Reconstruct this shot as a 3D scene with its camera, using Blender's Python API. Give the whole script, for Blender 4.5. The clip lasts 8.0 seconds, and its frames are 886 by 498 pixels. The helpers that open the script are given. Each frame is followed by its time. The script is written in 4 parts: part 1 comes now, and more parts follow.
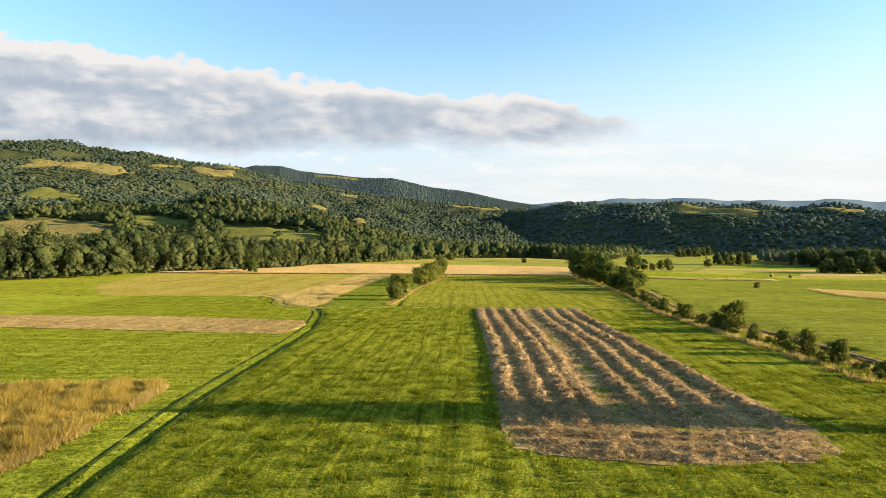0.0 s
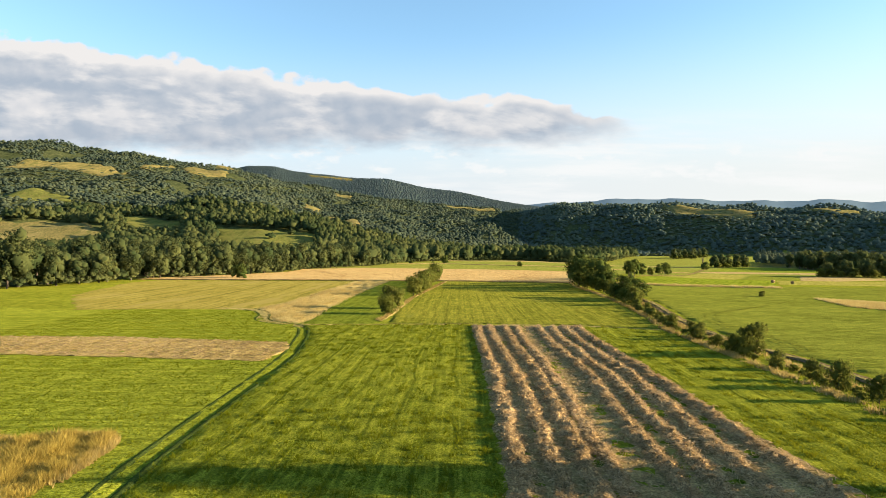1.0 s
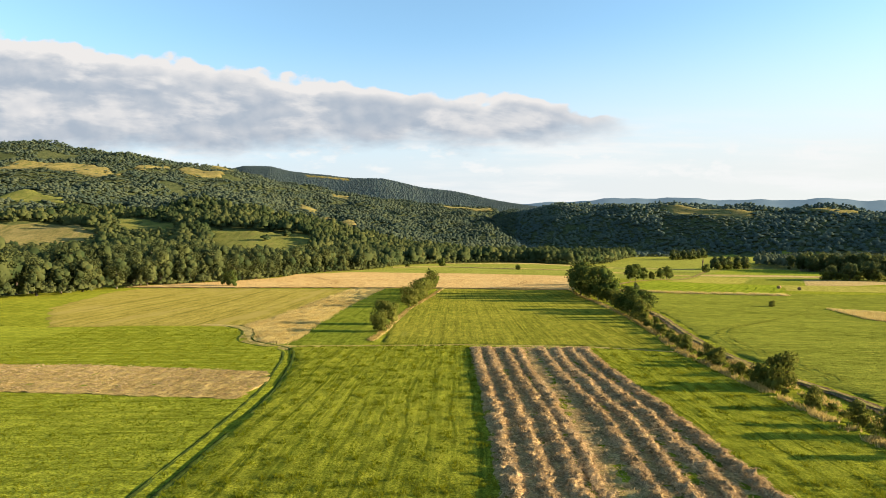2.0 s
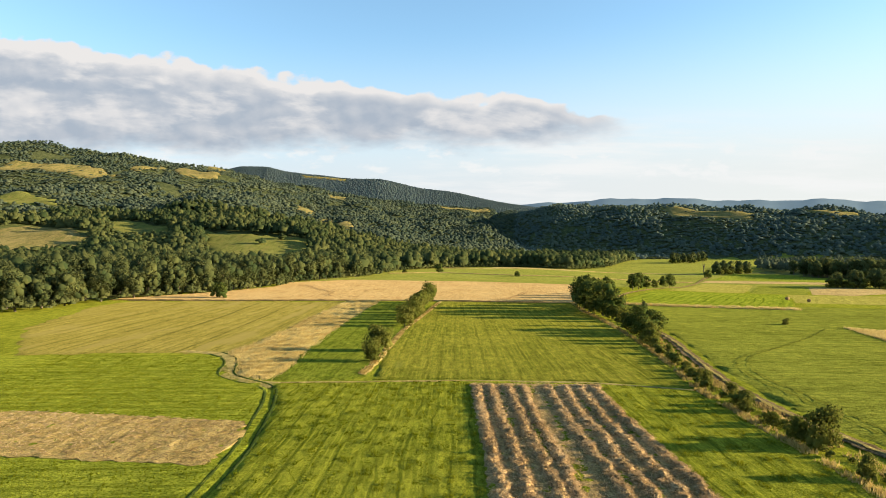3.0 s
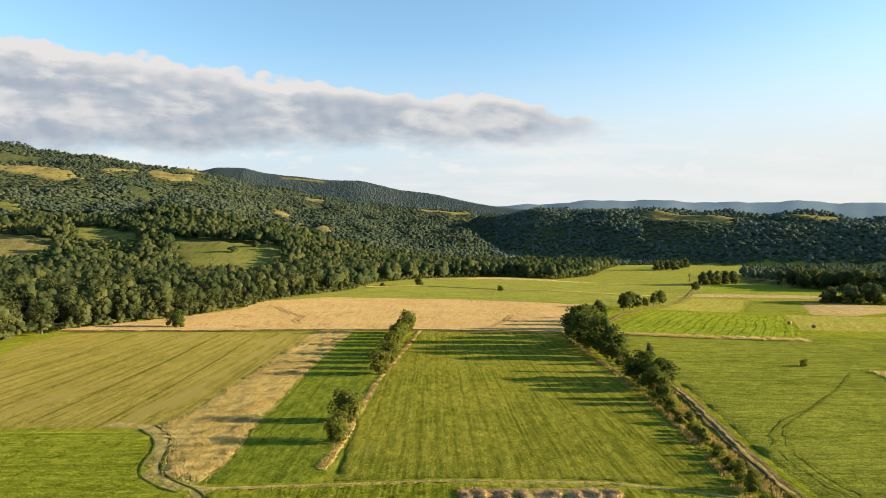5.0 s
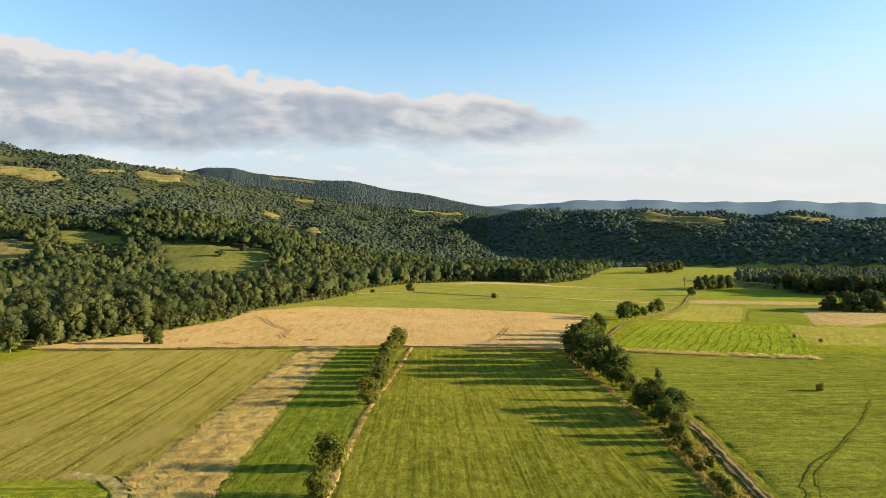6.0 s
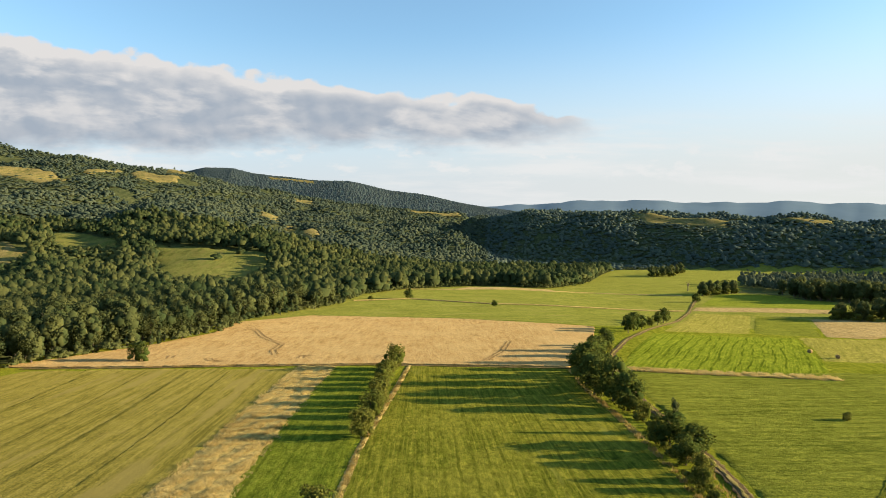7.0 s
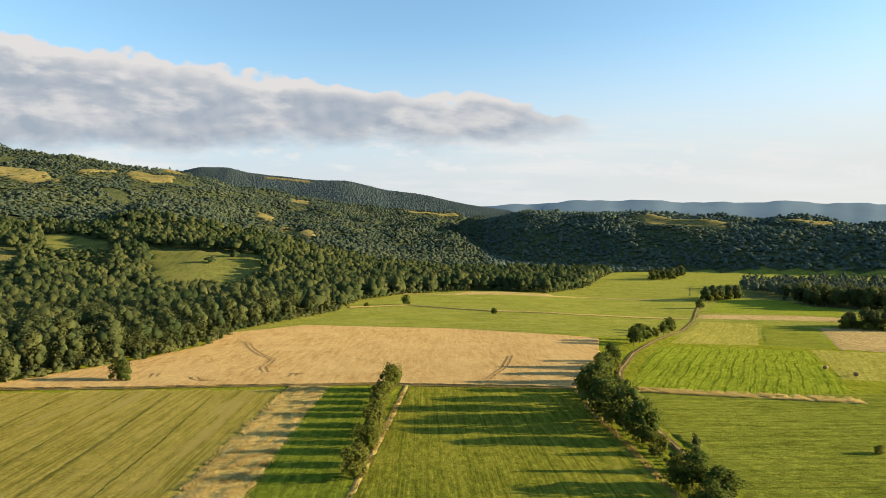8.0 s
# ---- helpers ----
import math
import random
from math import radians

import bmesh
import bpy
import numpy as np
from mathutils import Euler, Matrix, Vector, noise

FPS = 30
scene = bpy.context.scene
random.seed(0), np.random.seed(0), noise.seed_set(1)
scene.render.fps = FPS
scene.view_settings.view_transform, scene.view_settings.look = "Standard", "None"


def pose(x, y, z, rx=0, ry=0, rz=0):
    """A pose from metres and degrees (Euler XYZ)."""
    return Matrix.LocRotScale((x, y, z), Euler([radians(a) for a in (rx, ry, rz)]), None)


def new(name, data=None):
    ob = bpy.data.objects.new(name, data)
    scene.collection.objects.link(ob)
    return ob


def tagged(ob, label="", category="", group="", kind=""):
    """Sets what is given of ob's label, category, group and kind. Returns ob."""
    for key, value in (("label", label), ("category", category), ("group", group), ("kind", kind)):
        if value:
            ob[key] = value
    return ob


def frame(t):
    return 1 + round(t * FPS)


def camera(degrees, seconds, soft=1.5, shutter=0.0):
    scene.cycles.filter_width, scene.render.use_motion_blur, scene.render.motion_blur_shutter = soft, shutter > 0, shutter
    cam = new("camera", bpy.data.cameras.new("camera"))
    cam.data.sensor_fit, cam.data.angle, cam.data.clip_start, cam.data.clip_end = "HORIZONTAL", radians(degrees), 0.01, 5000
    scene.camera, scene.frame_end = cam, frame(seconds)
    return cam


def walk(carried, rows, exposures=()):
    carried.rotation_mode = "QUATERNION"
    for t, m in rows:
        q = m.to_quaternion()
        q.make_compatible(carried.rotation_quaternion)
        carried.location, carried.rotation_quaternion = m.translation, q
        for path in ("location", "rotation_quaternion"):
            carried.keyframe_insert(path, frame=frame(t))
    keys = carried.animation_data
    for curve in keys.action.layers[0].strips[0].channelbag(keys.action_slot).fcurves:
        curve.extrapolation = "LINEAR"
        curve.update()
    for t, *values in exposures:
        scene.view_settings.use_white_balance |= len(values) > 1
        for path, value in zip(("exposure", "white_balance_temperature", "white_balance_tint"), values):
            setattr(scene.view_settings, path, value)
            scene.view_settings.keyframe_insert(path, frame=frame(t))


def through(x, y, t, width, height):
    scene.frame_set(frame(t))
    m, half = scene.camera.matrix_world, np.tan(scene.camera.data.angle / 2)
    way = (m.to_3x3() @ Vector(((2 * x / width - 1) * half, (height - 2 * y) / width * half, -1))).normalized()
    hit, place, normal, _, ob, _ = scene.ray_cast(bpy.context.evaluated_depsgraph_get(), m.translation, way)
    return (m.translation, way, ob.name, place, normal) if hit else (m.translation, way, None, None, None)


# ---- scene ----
cam = camera(67.5, 8.0, 0.8)
PATH = [
    (0, 0.000, -0.000, 12.115, -0.302, 0.351, 1.862),
    (0.5, -0.184, 3.460, 13.243, -0.305, 0.355, 1.586),
    (1, -0.287, 7.453, 14.391, -0.294, 0.321, 1.378),
    (1.5, -0.328, 11.663, 15.554, -0.301, 0.251, 1.219),
    (2, -0.317, 16.019, 17.060, -0.350, 0.184, 1.131),
    (2.5, -0.491, 20.375, 19.086, -0.366, 0.200, 0.969),
    (3, -0.508, 25.286, 21.237, -0.362, 0.189, 0.929),
    (3.5, -0.582, 30.429, 23.277, -0.341, 0.171, 0.888),
    (4, -0.679, 35.803, 25.333, -0.338, 0.202, 0.644),
    (4.5, -0.735, 41.188, 27.277, -0.311, 0.167, -0.187),
    (5, -0.874, 46.425, 29.347, -0.309, 0.116, -0.840),
    (5.5, -1.140, 51.933, 31.391, -0.356, 0.032, -1.379),
    (6, -1.239, 57.375, 33.579, -0.358, 0.034, -1.606),
    (6.5, -1.176, 62.639, 35.640, -0.379, 0.075, -1.560),
    (7, -1.068, 68.090, 37.669, -0.393, 0.094, -1.673),
    (7.5, -1.138, 73.551, 39.692, -0.420, 0.101, -1.797),
    (8, -1.362, 79.175, 41.780, -0.471, 0.120, -1.914),
]
walk(cam, [(t, pose(x, y, z, 90 + pitch, -roll, yaw)) for t, x, y, z, pitch, roll, yaw in PATH],
     [(0, 1.80), (4, 1.69), (8, 1.58)])

# ---------------------------------------------------------------- light
SUN_ELEVATION, SUN_AZIMUTH = radians(12.0), radians(91)      # azimuth clockwise from +y
sun = new("sun", bpy.data.lights.new("sun", "SUN"))
sun.data.energy, sun.data.angle, sun.data.color = 5.0, radians(0.6), (1.0, 0.80, 0.52)
_to_sun = Vector((math.sin(SUN_AZIMUTH) * math.cos(SUN_ELEVATION), math.cos(SUN_AZIMUTH) * math.cos(SUN_ELEVATION), math.sin(SUN_ELEVATION)))
sun.matrix_world = Matrix.Translation((400, 0, 300)) @ _to_sun.to_track_quat("Z", "Y").to_matrix().to_4x4()


class Net:
    """Short hand for node trees."""

    def __init__(self, tree):
        self.t = tree
        tree.nodes.clear()

    def n(self, kind, **values):
        node = self.t.nodes.new(kind)
        for key, value in values.items():
            if key == "op":
                node.operation = value
            elif key == "blend":
                node.blend_type = value
            elif key == "data":
                node.data_type = value
        return node

    def link(self, a, b):
        self.t.links.new(a, b)

    def put(self, socket, value):
        if isinstance(value, bpy.types.NodeSocket):
            self.link(value, socket)
        else:
            socket.default_value = value

    def math(self, op, a, b=0.0, c=0.0, clamp=False):
        node = self.n("ShaderNodeMath", op=op)
        node.use_clamp = clamp
        for i, v in enumerate((a, b, c)):
            self.put(node.inputs[i], v)
        return node.outputs[0]

    def ramp(self, value, low, high, to0=0.0, to1=1.0):
        node = self.n("ShaderNodeMapRange")
        node.interpolation_type = "SMOOTHSTEP"
        for i, v in enumerate((value, low, high, to0, to1)):
            self.put(node.inputs[i], v)
        return node.outputs[0]

    def mix(self, fac, a, b, blend="MIX"):
        node = self.n("ShaderNodeMix", data="RGBA", blend=blend)
        self.put(node.inputs[0], fac)
        for i, v in ((6, a), (7, b)):
            self.put(node.inputs[i], v if isinstance(v, bpy.types.NodeSocket) else (*v, 1.0))
        return node.outputs[2]

    def noise(self, vector, scale, detail=3.0, rough=0.55, distortion=0.0):
        node = self.n("ShaderNodeTexNoise")
        self.put(node.inputs["Vector"], vector)
        for key, v in (("Scale", scale), ("Detail", detail), ("Roughness", rough), ("Distortion", distortion)):
            self.put(node.inputs[key], v)
        return node.outputs[0]

    def mapped(self, vector, scale=(1, 1, 1), turn=0.0, offset=(0, 0, 0)):
        node = self.n("ShaderNodeMapping")
        self.put(node.inputs["Vector"], vector)
        node.inputs["Location"].default_value = offset
        node.inputs["Rotation"].default_value = (0, 0, turn)
        node.inputs["Scale"].default_value = scale
        return node.outputs[0]

    def xyz(self, vector):
        node = self.n("ShaderNodeSeparateXYZ")
        self.put(node.inputs[0], vector)
        return node.outputs

    def vec(self, x, y, z):
        node = self.n("ShaderNodeCombineXYZ")
        for i, v in enumerate((x, y, z)):
            self.put(node.inputs[i], v)
        return node.outputs[0]


# sky: clear blue, pale towards the horizon, with a long bank of cloud
world = bpy.data.worlds.new("sky")
scene.world = world
world.use_nodes = True
w = Net(world.node_tree)
air = w.n("ShaderNodeTexSky")
air.sky_type, air.sun_disc = "NISHITA", False
air.sun_elevation, air.sun_rotation = SUN_ELEVATION, SUN_AZIMUTH
air.altitude, air.air_density, air.dust_density, air.ozone_density = 300, 1.0, 0.6, 1.5
way = w.n("ShaderNodeTexCoord").outputs["Generated"]
dx, dy, dz = w.xyz(way)
ahead = w.math("MAXIMUM", dy, 0.12)
across = w.math("DIVIDE", dx, ahead)                                 # run to the right for each metre ahead
height = w.math("DIVIDE", dz, ahead)                                 # rise for each metre ahead
flat = w.vec(across, height, 0.0)


def billows(shift):
    """Rounded heaps of cloud at two sizes, with a little fray; the same heaps moved by shift give the lit side."""
    at = w.mapped(flat, (1.0, 1.5, 1.0), 0.0, shift)
    total = w.math("MULTIPLY", w.noise(at, 34.0, 3.0, 0.5), 0.45)
    for size, part in ((11.0, 0.34), (28.0, 0.24)):
        cell = w.n("ShaderNodeTexVoronoi")
        cell.voronoi_dimensions, cell.feature = "2D", "SMOOTH_F1"
        cell.inputs["Scale"].default_value, cell.inputs["Smoothness"].default_value = size, 0.35
        w.link(at, cell.inputs["Vector"])
        total = w.math("ADD", total, w.math("MULTIPLY", w.math("SUBTRACT", 1.0, cell.outputs["Distance"]), part))
    return total


puffs, puffs_lit = billows((0, 0, 0)), billows((0.008, 0.018, 0))
soft = w.noise(w.mapped(flat, (6.5, 15, 1), 0.06, (1.3, 0.4, 0)), 1.0, 5.0, 0.58)
rolls = w.noise(w.mapped(flat, (3.2, 26, 1), 0.05, (3.1, 0.2, 0)), 1.0, 6.0, 0.6)
# lanes of cloud that fall to the right with the bank
lane = w.math("MULTIPLY_ADD", across, 0.10, height)
lanes = w.noise(w.vec(w.math("MULTIPLY", across, 8.0), w.math("MULTIPLY", lane, 26.0), 0.7), 1.0, 5.0, 0.55, 0.2)
# the bank's upper and lower edge, falling to the right, with a heap near its tip
top = w.math("MULTIPLY_ADD", across, -0.134, 0.2330)
top = w.math("ADD", top, w.math("MULTIPLY", w.math("MULTIPLY", w.ramp(across, 0.04, 0.075), w.ramp(across, 0.23, 0.09)), 0.020))
base = w.math("MULTIPLY_ADD", across, 0.022, 0.163)
up = w.math("MULTIPLY_ADD", w.math("SUBTRACT", top, height), 46.0, w.math("MULTIPLY_ADD", puffs, 2.6, -1.85))
down = w.math("MULTIPLY_ADD", w.math("SUBTRACT", height, base), 40.0, w.math("MULTIPLY_ADD", soft, 3.4, -1.2))
tip = w.ramp(w.math("ADD", across, w.math("MULTIPLY_ADD", soft, 0.4, -0.20)), 0.29, 0.14)
bank = w.math("MULTIPLY", w.math("MULTIPLY", w.ramp(up, -0.05, 0.30), w.ramp(down, -0.6, 1.0)), tip)
# thin broken cloud low over the hills
streaks = w.math("MULTIPLY", w.ramp(rolls, 0.44, 0.66, 0.0, 0.8), w.ramp(height, 0.215, 0.15))
small = w.noise(w.mapped(flat, (13, 30, 1), 0.0, (0.3, 2.2, 0)), 1.0, 4.0, 0.6)
streaks = w.math("MAXIMUM", streaks, w.math("MULTIPLY", w.ramp(small, 0.52, 0.66, 0.0, 0.75), w.math("MULTIPLY", w.ramp(height, 0.165, 0.14), w.ramp(height, 0.085, 0.11))))
deep = w.math("DIVIDE", w.math("SUBTRACT", top, height), w.math("SUBTRACT", w.math("ADD", top, 0.012), base))
shade = w.ramp(w.math("ADD", deep, w.math("MULTIPLY_ADD", soft, -0.7, 0.35)), 0.0, 0.38, 0.92, 0.14)
shade = w.math("ADD", shade, w.math("MULTIPLY", w.math("SUBTRACT", puffs, puffs_lit), 1.0))
shade = w.math("ADD", shade, w.math("MULTIPLY", w.ramp(lanes, 0.46, 0.66, 0.0, 0.58), w.ramp(deep, 1.05, 0.7)))
shade = w.math("ADD", shade, w.math("MULTIPLY", w.ramp(up, 1.3, 0.3), 0.55), clamp=True)
cloud = w.mix(shade, (0.490, 0.565, 0.665), (0.97, 0.945, 0.93))
haze = w.ramp(w.math("MULTIPLY_ADD", dx, -0.035, dz), 0.315, 0.07, 0.0, 0.96)
pale = w.mix(w.ramp(dx, -0.6, 0.7), (0.79, 0.87, 0.96), (0.96, 0.97, 0.95))


def bright(colour, factor):
    node = w.n("ShaderNodeVectorMath", op="SCALE")
    w.put(node.inputs[0], colour)
    w.put(node.inputs["Scale"], factor)
    return node.outputs[0]


SKY = 0.098
clear = w.mix(haze, bright(w.mix(1.0, air.outputs[0], (0.85, 0.99, 1.02), "MULTIPLY"), SKY), bright(pale, 0.268))
sky = w.mix(streaks, clear, bright((0.98, 0.985, 0.98), 0.284))
sky = w.mix(bank, sky, bright(cloud, 0.262))
ground_side = w.ramp(height, -0.02, 0.0)
sky = w.mix(ground_side, (0.03, 0.035, 0.02), sky)
back = w.n("ShaderNodeBackground")
w.link(sky, back.inputs[0])
back.inputs[1].default_value = 1.0
w.link(back.outputs[0], w.n("ShaderNodeOutputWorld").inputs[0])


# ---------------------------------------------------------------- materials
def material(name):
    m = bpy.data.materials.new(name)
    m.use_nodes = True
    net = Net(m.node_tree)
    out = net.n("ShaderNodeOutputMaterial")
    bsdf = net.n("ShaderNodeBsdfPrincipled")
    bsdf.inputs["Roughness"].default_value = 0.9
    bsdf.inputs["Specular IOR Level"].default_value = 0.0
    net.link(bsdf.outputs[0], out.inputs[0])
    return m, net, bsdf, out


def bumped(net, bsdf, value, strength, distance):
    node = net.n("ShaderNodeBump")
    node.inputs["Strength"].default_value, node.inputs["Distance"].default_value = strength, distance
    net.link(value, node.inputs["Height"])
    net.link(node.outputs[0], bsdf.inputs["Normal"])


def field_material(name, dark, mid, light, stripe=0.0, turn=0.0, amount=0.4, fine=2.6, bump=0.5, worn=None, worn_at=0.62, sheen=0.10, wave=1.5, runs_amount=0.45, narrow=0.60, rough_tufts=0.8):
    """Mown or grown ground: large patches, swaths of the given width across the turned x axis, clumps and grain."""
    m, net, bsdf, _ = material(name)
    at = net.n("ShaderNodeTexCoord").outputs["Object"]
    turned = net.mapped(at, (1, 1, 1), turn)
    along = net.mapped(turned, (1, 0.16, 1))
    patches = net.noise(at, 0.045, 4.0, 0.6)
    clumps = net.noise(along, fine * 0.35, 4.0, 0.65)
    grain = net.noise(at, fine, 5.0, 0.7)
    value = net.math("ADD", net.math("MULTIPLY", clumps, 0.5), net.math("MULTIPLY", grain, 0.5))
    colour = net.mix(net.ramp(value, 0.38, 0.50), dark, mid)
    colour = net.mix(net.ramp(value, 0.49, 0.62), colour, light)
    colour = net.mix(net.ramp(patches, 0.42, 0.66, 0.0, 0.55), colour, light)
    if stripe:
        wobble = net.noise(at, 0.18 / wave, 3.0)
        x = net.xyz(turned)[0]
        swath = net.math("SINE", net.math("MULTIPLY", net.math("ADD", x, net.math("MULTIPLY", wobble, wave)), 2 * math.pi / stripe))
        broken = net.ramp(net.noise(along, 0.5, 3.0), 0.35, 0.65)
        fine_x = net.math("SINE", net.math("MULTIPLY", net.math("ADD", x, net.math("MULTIPLY", wobble, 0.6)), 2 * math.pi / stripe * 3.3))
        colour = net.mix(net.math("MULTIPLY", net.ramp(fine_x, 0.2, 1.0), net.math("MULTIPLY_ADD", broken, amount * 0.8, amount * 0.2)), colour, light)
        swath = net.math("MULTIPLY", net.ramp(swath, narrow, 0.99), net.math("MULTIPLY_ADD", broken, 0.75, 0.25))
        colour = net.mix(net.math("MULTIPLY", swath, amount), colour, dark)
    if stripe:
        runs = net.noise(net.mapped(turned, (0.75, 0.012, 1)), 1.0, 5.0, 0.72)
        colour = net.mix(net.ramp(runs, 0.52, 0.66, 0.0, runs_amount), colour, dark)
        colour = net.mix(net.ramp(runs, 0.48, 0.34, 0.0, runs_amount), colour, light)
    specks = net.noise(at, fine * 2.6, 4.0, 0.75)
    colour = net.mix(1.0, colour, net.mix(net.ramp(specks, 0.36, 0.64), (0.46, 0.49, 0.52), (1.52, 1.47, 1.4)), "MULTIPLY")
    tufts = net.noise(net.mapped(turned, (1.0, 0.55, 1)), 0.75, 3.0, 0.65)
    colour = net.mix(rough_tufts, colour, net.mix(net.ramp(tufts, 0.36, 0.64), (0.70, 0.73, 0.76), (1.27, 1.24, 1.2)), "MULTIPLY")
    if worn:
        spots = net.noise(along, 0.16, 5.0, 0.65)
        colour = net.mix(net.ramp(spots, worn_at, worn_at + 0.12, 0.0, 0.8), colour, worn)
    net.link(colour, bsdf.inputs["Base Color"])
    bsdf.inputs["Sheen Weight"].default_value, bsdf.inputs["Sheen Roughness"].default_value = sheen, 0.45
    bsdf.inputs["Sheen Tint"].default_value = (*[min(1.0, 2.4 * c) for c in light], 1.0)
    bumped(net, bsdf, value, bump, 0.35)
    return m


def leaf_material(name, dark, light, rough=0.55, through=0.35, by_leaf=0.5, by_plant=0.0):
    """Leaves or blades: shade differs from plant to plant, from leaf to leaf, and over a stand."""
    m, net, bsdf, out = material(name)
    at = net.n("ShaderNodeTexCoord").outputs["Object"]
    info = net.n("ShaderNodeObjectInfo").outputs["Random"]
    leaf = net.n("ShaderNodeNewGeometry").outputs["Random Per Island"]
    stand = net.noise(at, 0.06, 4.0, 0.75)
    cell = net.n("ShaderNodeTexVoronoi")
    cell.inputs["Scale"].default_value = 0.14
    net.link(net.mapped(at, (1, 1, 0.05)), cell.inputs["Vector"])
    single = net.xyz(cell.outputs["Color"])[0]
    value = net.math("ADD", net.math("MULTIPLY", leaf, by_leaf), net.math("ADD", net.math("MULTIPLY", info, 0.25), net.math("ADD", net.ramp(stand, 0.3, 0.7, -0.1, 0.25), net.ramp(net.noise(at, 0.011, 3.0, 0.6), 0.35, 0.65, -0.22, 0.28))))
    value = net.math("ADD", value, net.math("MULTIPLY", single, by_plant))
    colour = net.mix(net.ramp(value, 0.1, 1.0), dark, light)
    net.link(colour, bsdf.inputs["Base Color"])
    bsdf.inputs["Roughness"].default_value = rough
    back = net.n("ShaderNodeBsdfTranslucent")
    net.link(net.mix(0.5, colour, light), back.inputs[0])
    both = net.n("ShaderNodeMixShader")
    both.inputs[0].default_value = through
    net.link(bsdf.outputs[0], both.inputs[1])
    net.link(back.outputs[0], both.inputs[2])
    net.link(both.outputs[0], out.inputs[0])
    return m


GRASS_DARK, GRASS_MID, GRASS_LIGHT = (0.034, 0.055, 0.0055), (0.116, 0.134, 0.0120), (0.204, 0.212, 0.021)
M_lush = field_material("lush_strip_grass", (0.02682, 0.04837, 0.005417), (0.08143, 0.1112, 0.01083), (0.1486, 0.1646, 0.0195), 2.2, 0, 0.3, 2.4, 0.6)
M_meadow = field_material("meadow_grass", GRASS_DARK, GRASS_MID, GRASS_LIGHT, 0, 0, 0.4, 2.6, 0.6)
# Thin dark swath lines also paint the low-sun shade of the swath ridges.
M_swath = field_material("mown_meadow_swaths", GRASS_DARK, GRASS_MID, GRASS_LIGHT, 2.3, 0, 0.85, 2.6, 0.9, (0.034, 0.060, 0.007), 0.60, wave=2.4, runs_amount=0.25, narrow=0.84)
M_lines = field_material("mown_field_lines", (0.03445, 0.05055, 0.005629), (0.09118, 0.1091, 0.01125), (0.1924, 0.1818, 0.02439), 2.6, 0, 0.6, 2.2, 0.4, (0.1766, 0.1784, 0.0341), 0.6)
M_left = field_material("left_meadow_grass", GRASS_DARK, (0.127, 0.152, 0.013), (0.205, 0.220, 0.023), 2.4, radians(86), 0.35, 2.2, 0.5)
M_yellow = field_material("dry_mown_field", (0.0707, 0.0698, 0.01083), (0.1622, 0.1413, 0.02527), (0.237, 0.1963, 0.04512), 3.4, radians(1), 0.6, 1.6, 0.35, (0.2079, 0.1658, 0.04964), 0.52, runs_amount=0.8, rough_tufts=0.4)
M_beyond = field_material("far_meadow_grass", (0.06642, 0.08272, 0.0144), (0.1328, 0.1485, 0.0234), (0.1904, 0.1955, 0.0378), 4.0, radians(80), 0.4, 0.9, 0.5, (0.20, 0.185, 0.05), 0.55)
M_meadow_right = field_material("right_meadow_grass", (0.03375, 0.05241, 0.007834), (0.09246, 0.1101, 0.01455), (0.1607, 0.17, 0.02462), 3.1, radians(88), 0.42, 1.6, 0.9, wave=5.0, sheen=0.16)
M_mown_line = field_material("mown_swath_line", (0.05, 0.052, 0.010), (0.095, 0.09, 0.016), (0.15, 0.13, 0.03), 0, 0, 0.3, 2.0, 0.5)
M_right = field_material("right_field_swaths", (0.02517, 0.05303, 0.004703), (0.1175, 0.1543, 0.01129), (0.1888, 0.217, 0.02069), 3.4, radians(28), 0.95, 1.8, 0.6, wave=4.5)
M_right_upper = field_material("upper_field_swaths", (0.060, 0.090, 0.010), (0.128, 0.160, 0.016), (0.185, 0.205, 0.026), 5.0, radians(-28), 0.5, 1.2, 0.6, wave=3.0)
M_pale_field = field_material("pale_mown_field", (0.1165, 0.1228, 0.01881), (0.1915, 0.1841, 0.03292), (0.2581, 0.2323, 0.05173), 5.0, radians(28), 0.4, 1.5, 0.4)
M_tan = field_material("tan_stubble", (0.16, 0.115, 0.042), (0.26, 0.19, 0.075), (0.35, 0.265, 0.115), 0, 0, 0.3, 1.8, 0.5)
M_wheat = field_material("ripe_wheat", (0.2156, 0.1286, 0.04525), (0.345, 0.2219, 0.08529), (0.4226, 0.2974, 0.1236), 1.5, radians(1), 0.2, 1.8, 0.7, runs_amount=0.12, rough_tufts=0.3)
M_tedded = field_material("spread_hay", (0.1579, 0.1049, 0.03169), (0.2842, 0.202, 0.06583), (0.3947, 0.2913, 0.1049), 0, 0, 0.3, 2.6, 0.9)
M_hay_floor = field_material("raked_hay_stubble", (0.114, 0.081, 0.0333), (0.228, 0.1635, 0.0666), (0.3648, 0.2625, 0.111), 0, 0, 0.3, 2.8, 0.8, (0.210, 0.195, 0.045), 0.56)
M_hay = leaf_material("dry_hay", (0.19, 0.125, 0.058), (0.60, 0.43, 0.225), 0.85, 0.3)
M_verge = leaf_material("golden_verge_grass", (0.22, 0.155, 0.04), (0.52, 0.39, 0.14), 0.75, 0.35)
M_hay_core = field_material("hay_heap", (0.13, 0.085, 0.038), (0.27, 0.182, 0.084), (0.41, 0.288, 0.142), 0, 0, 0.3, 3.0, 1.0)
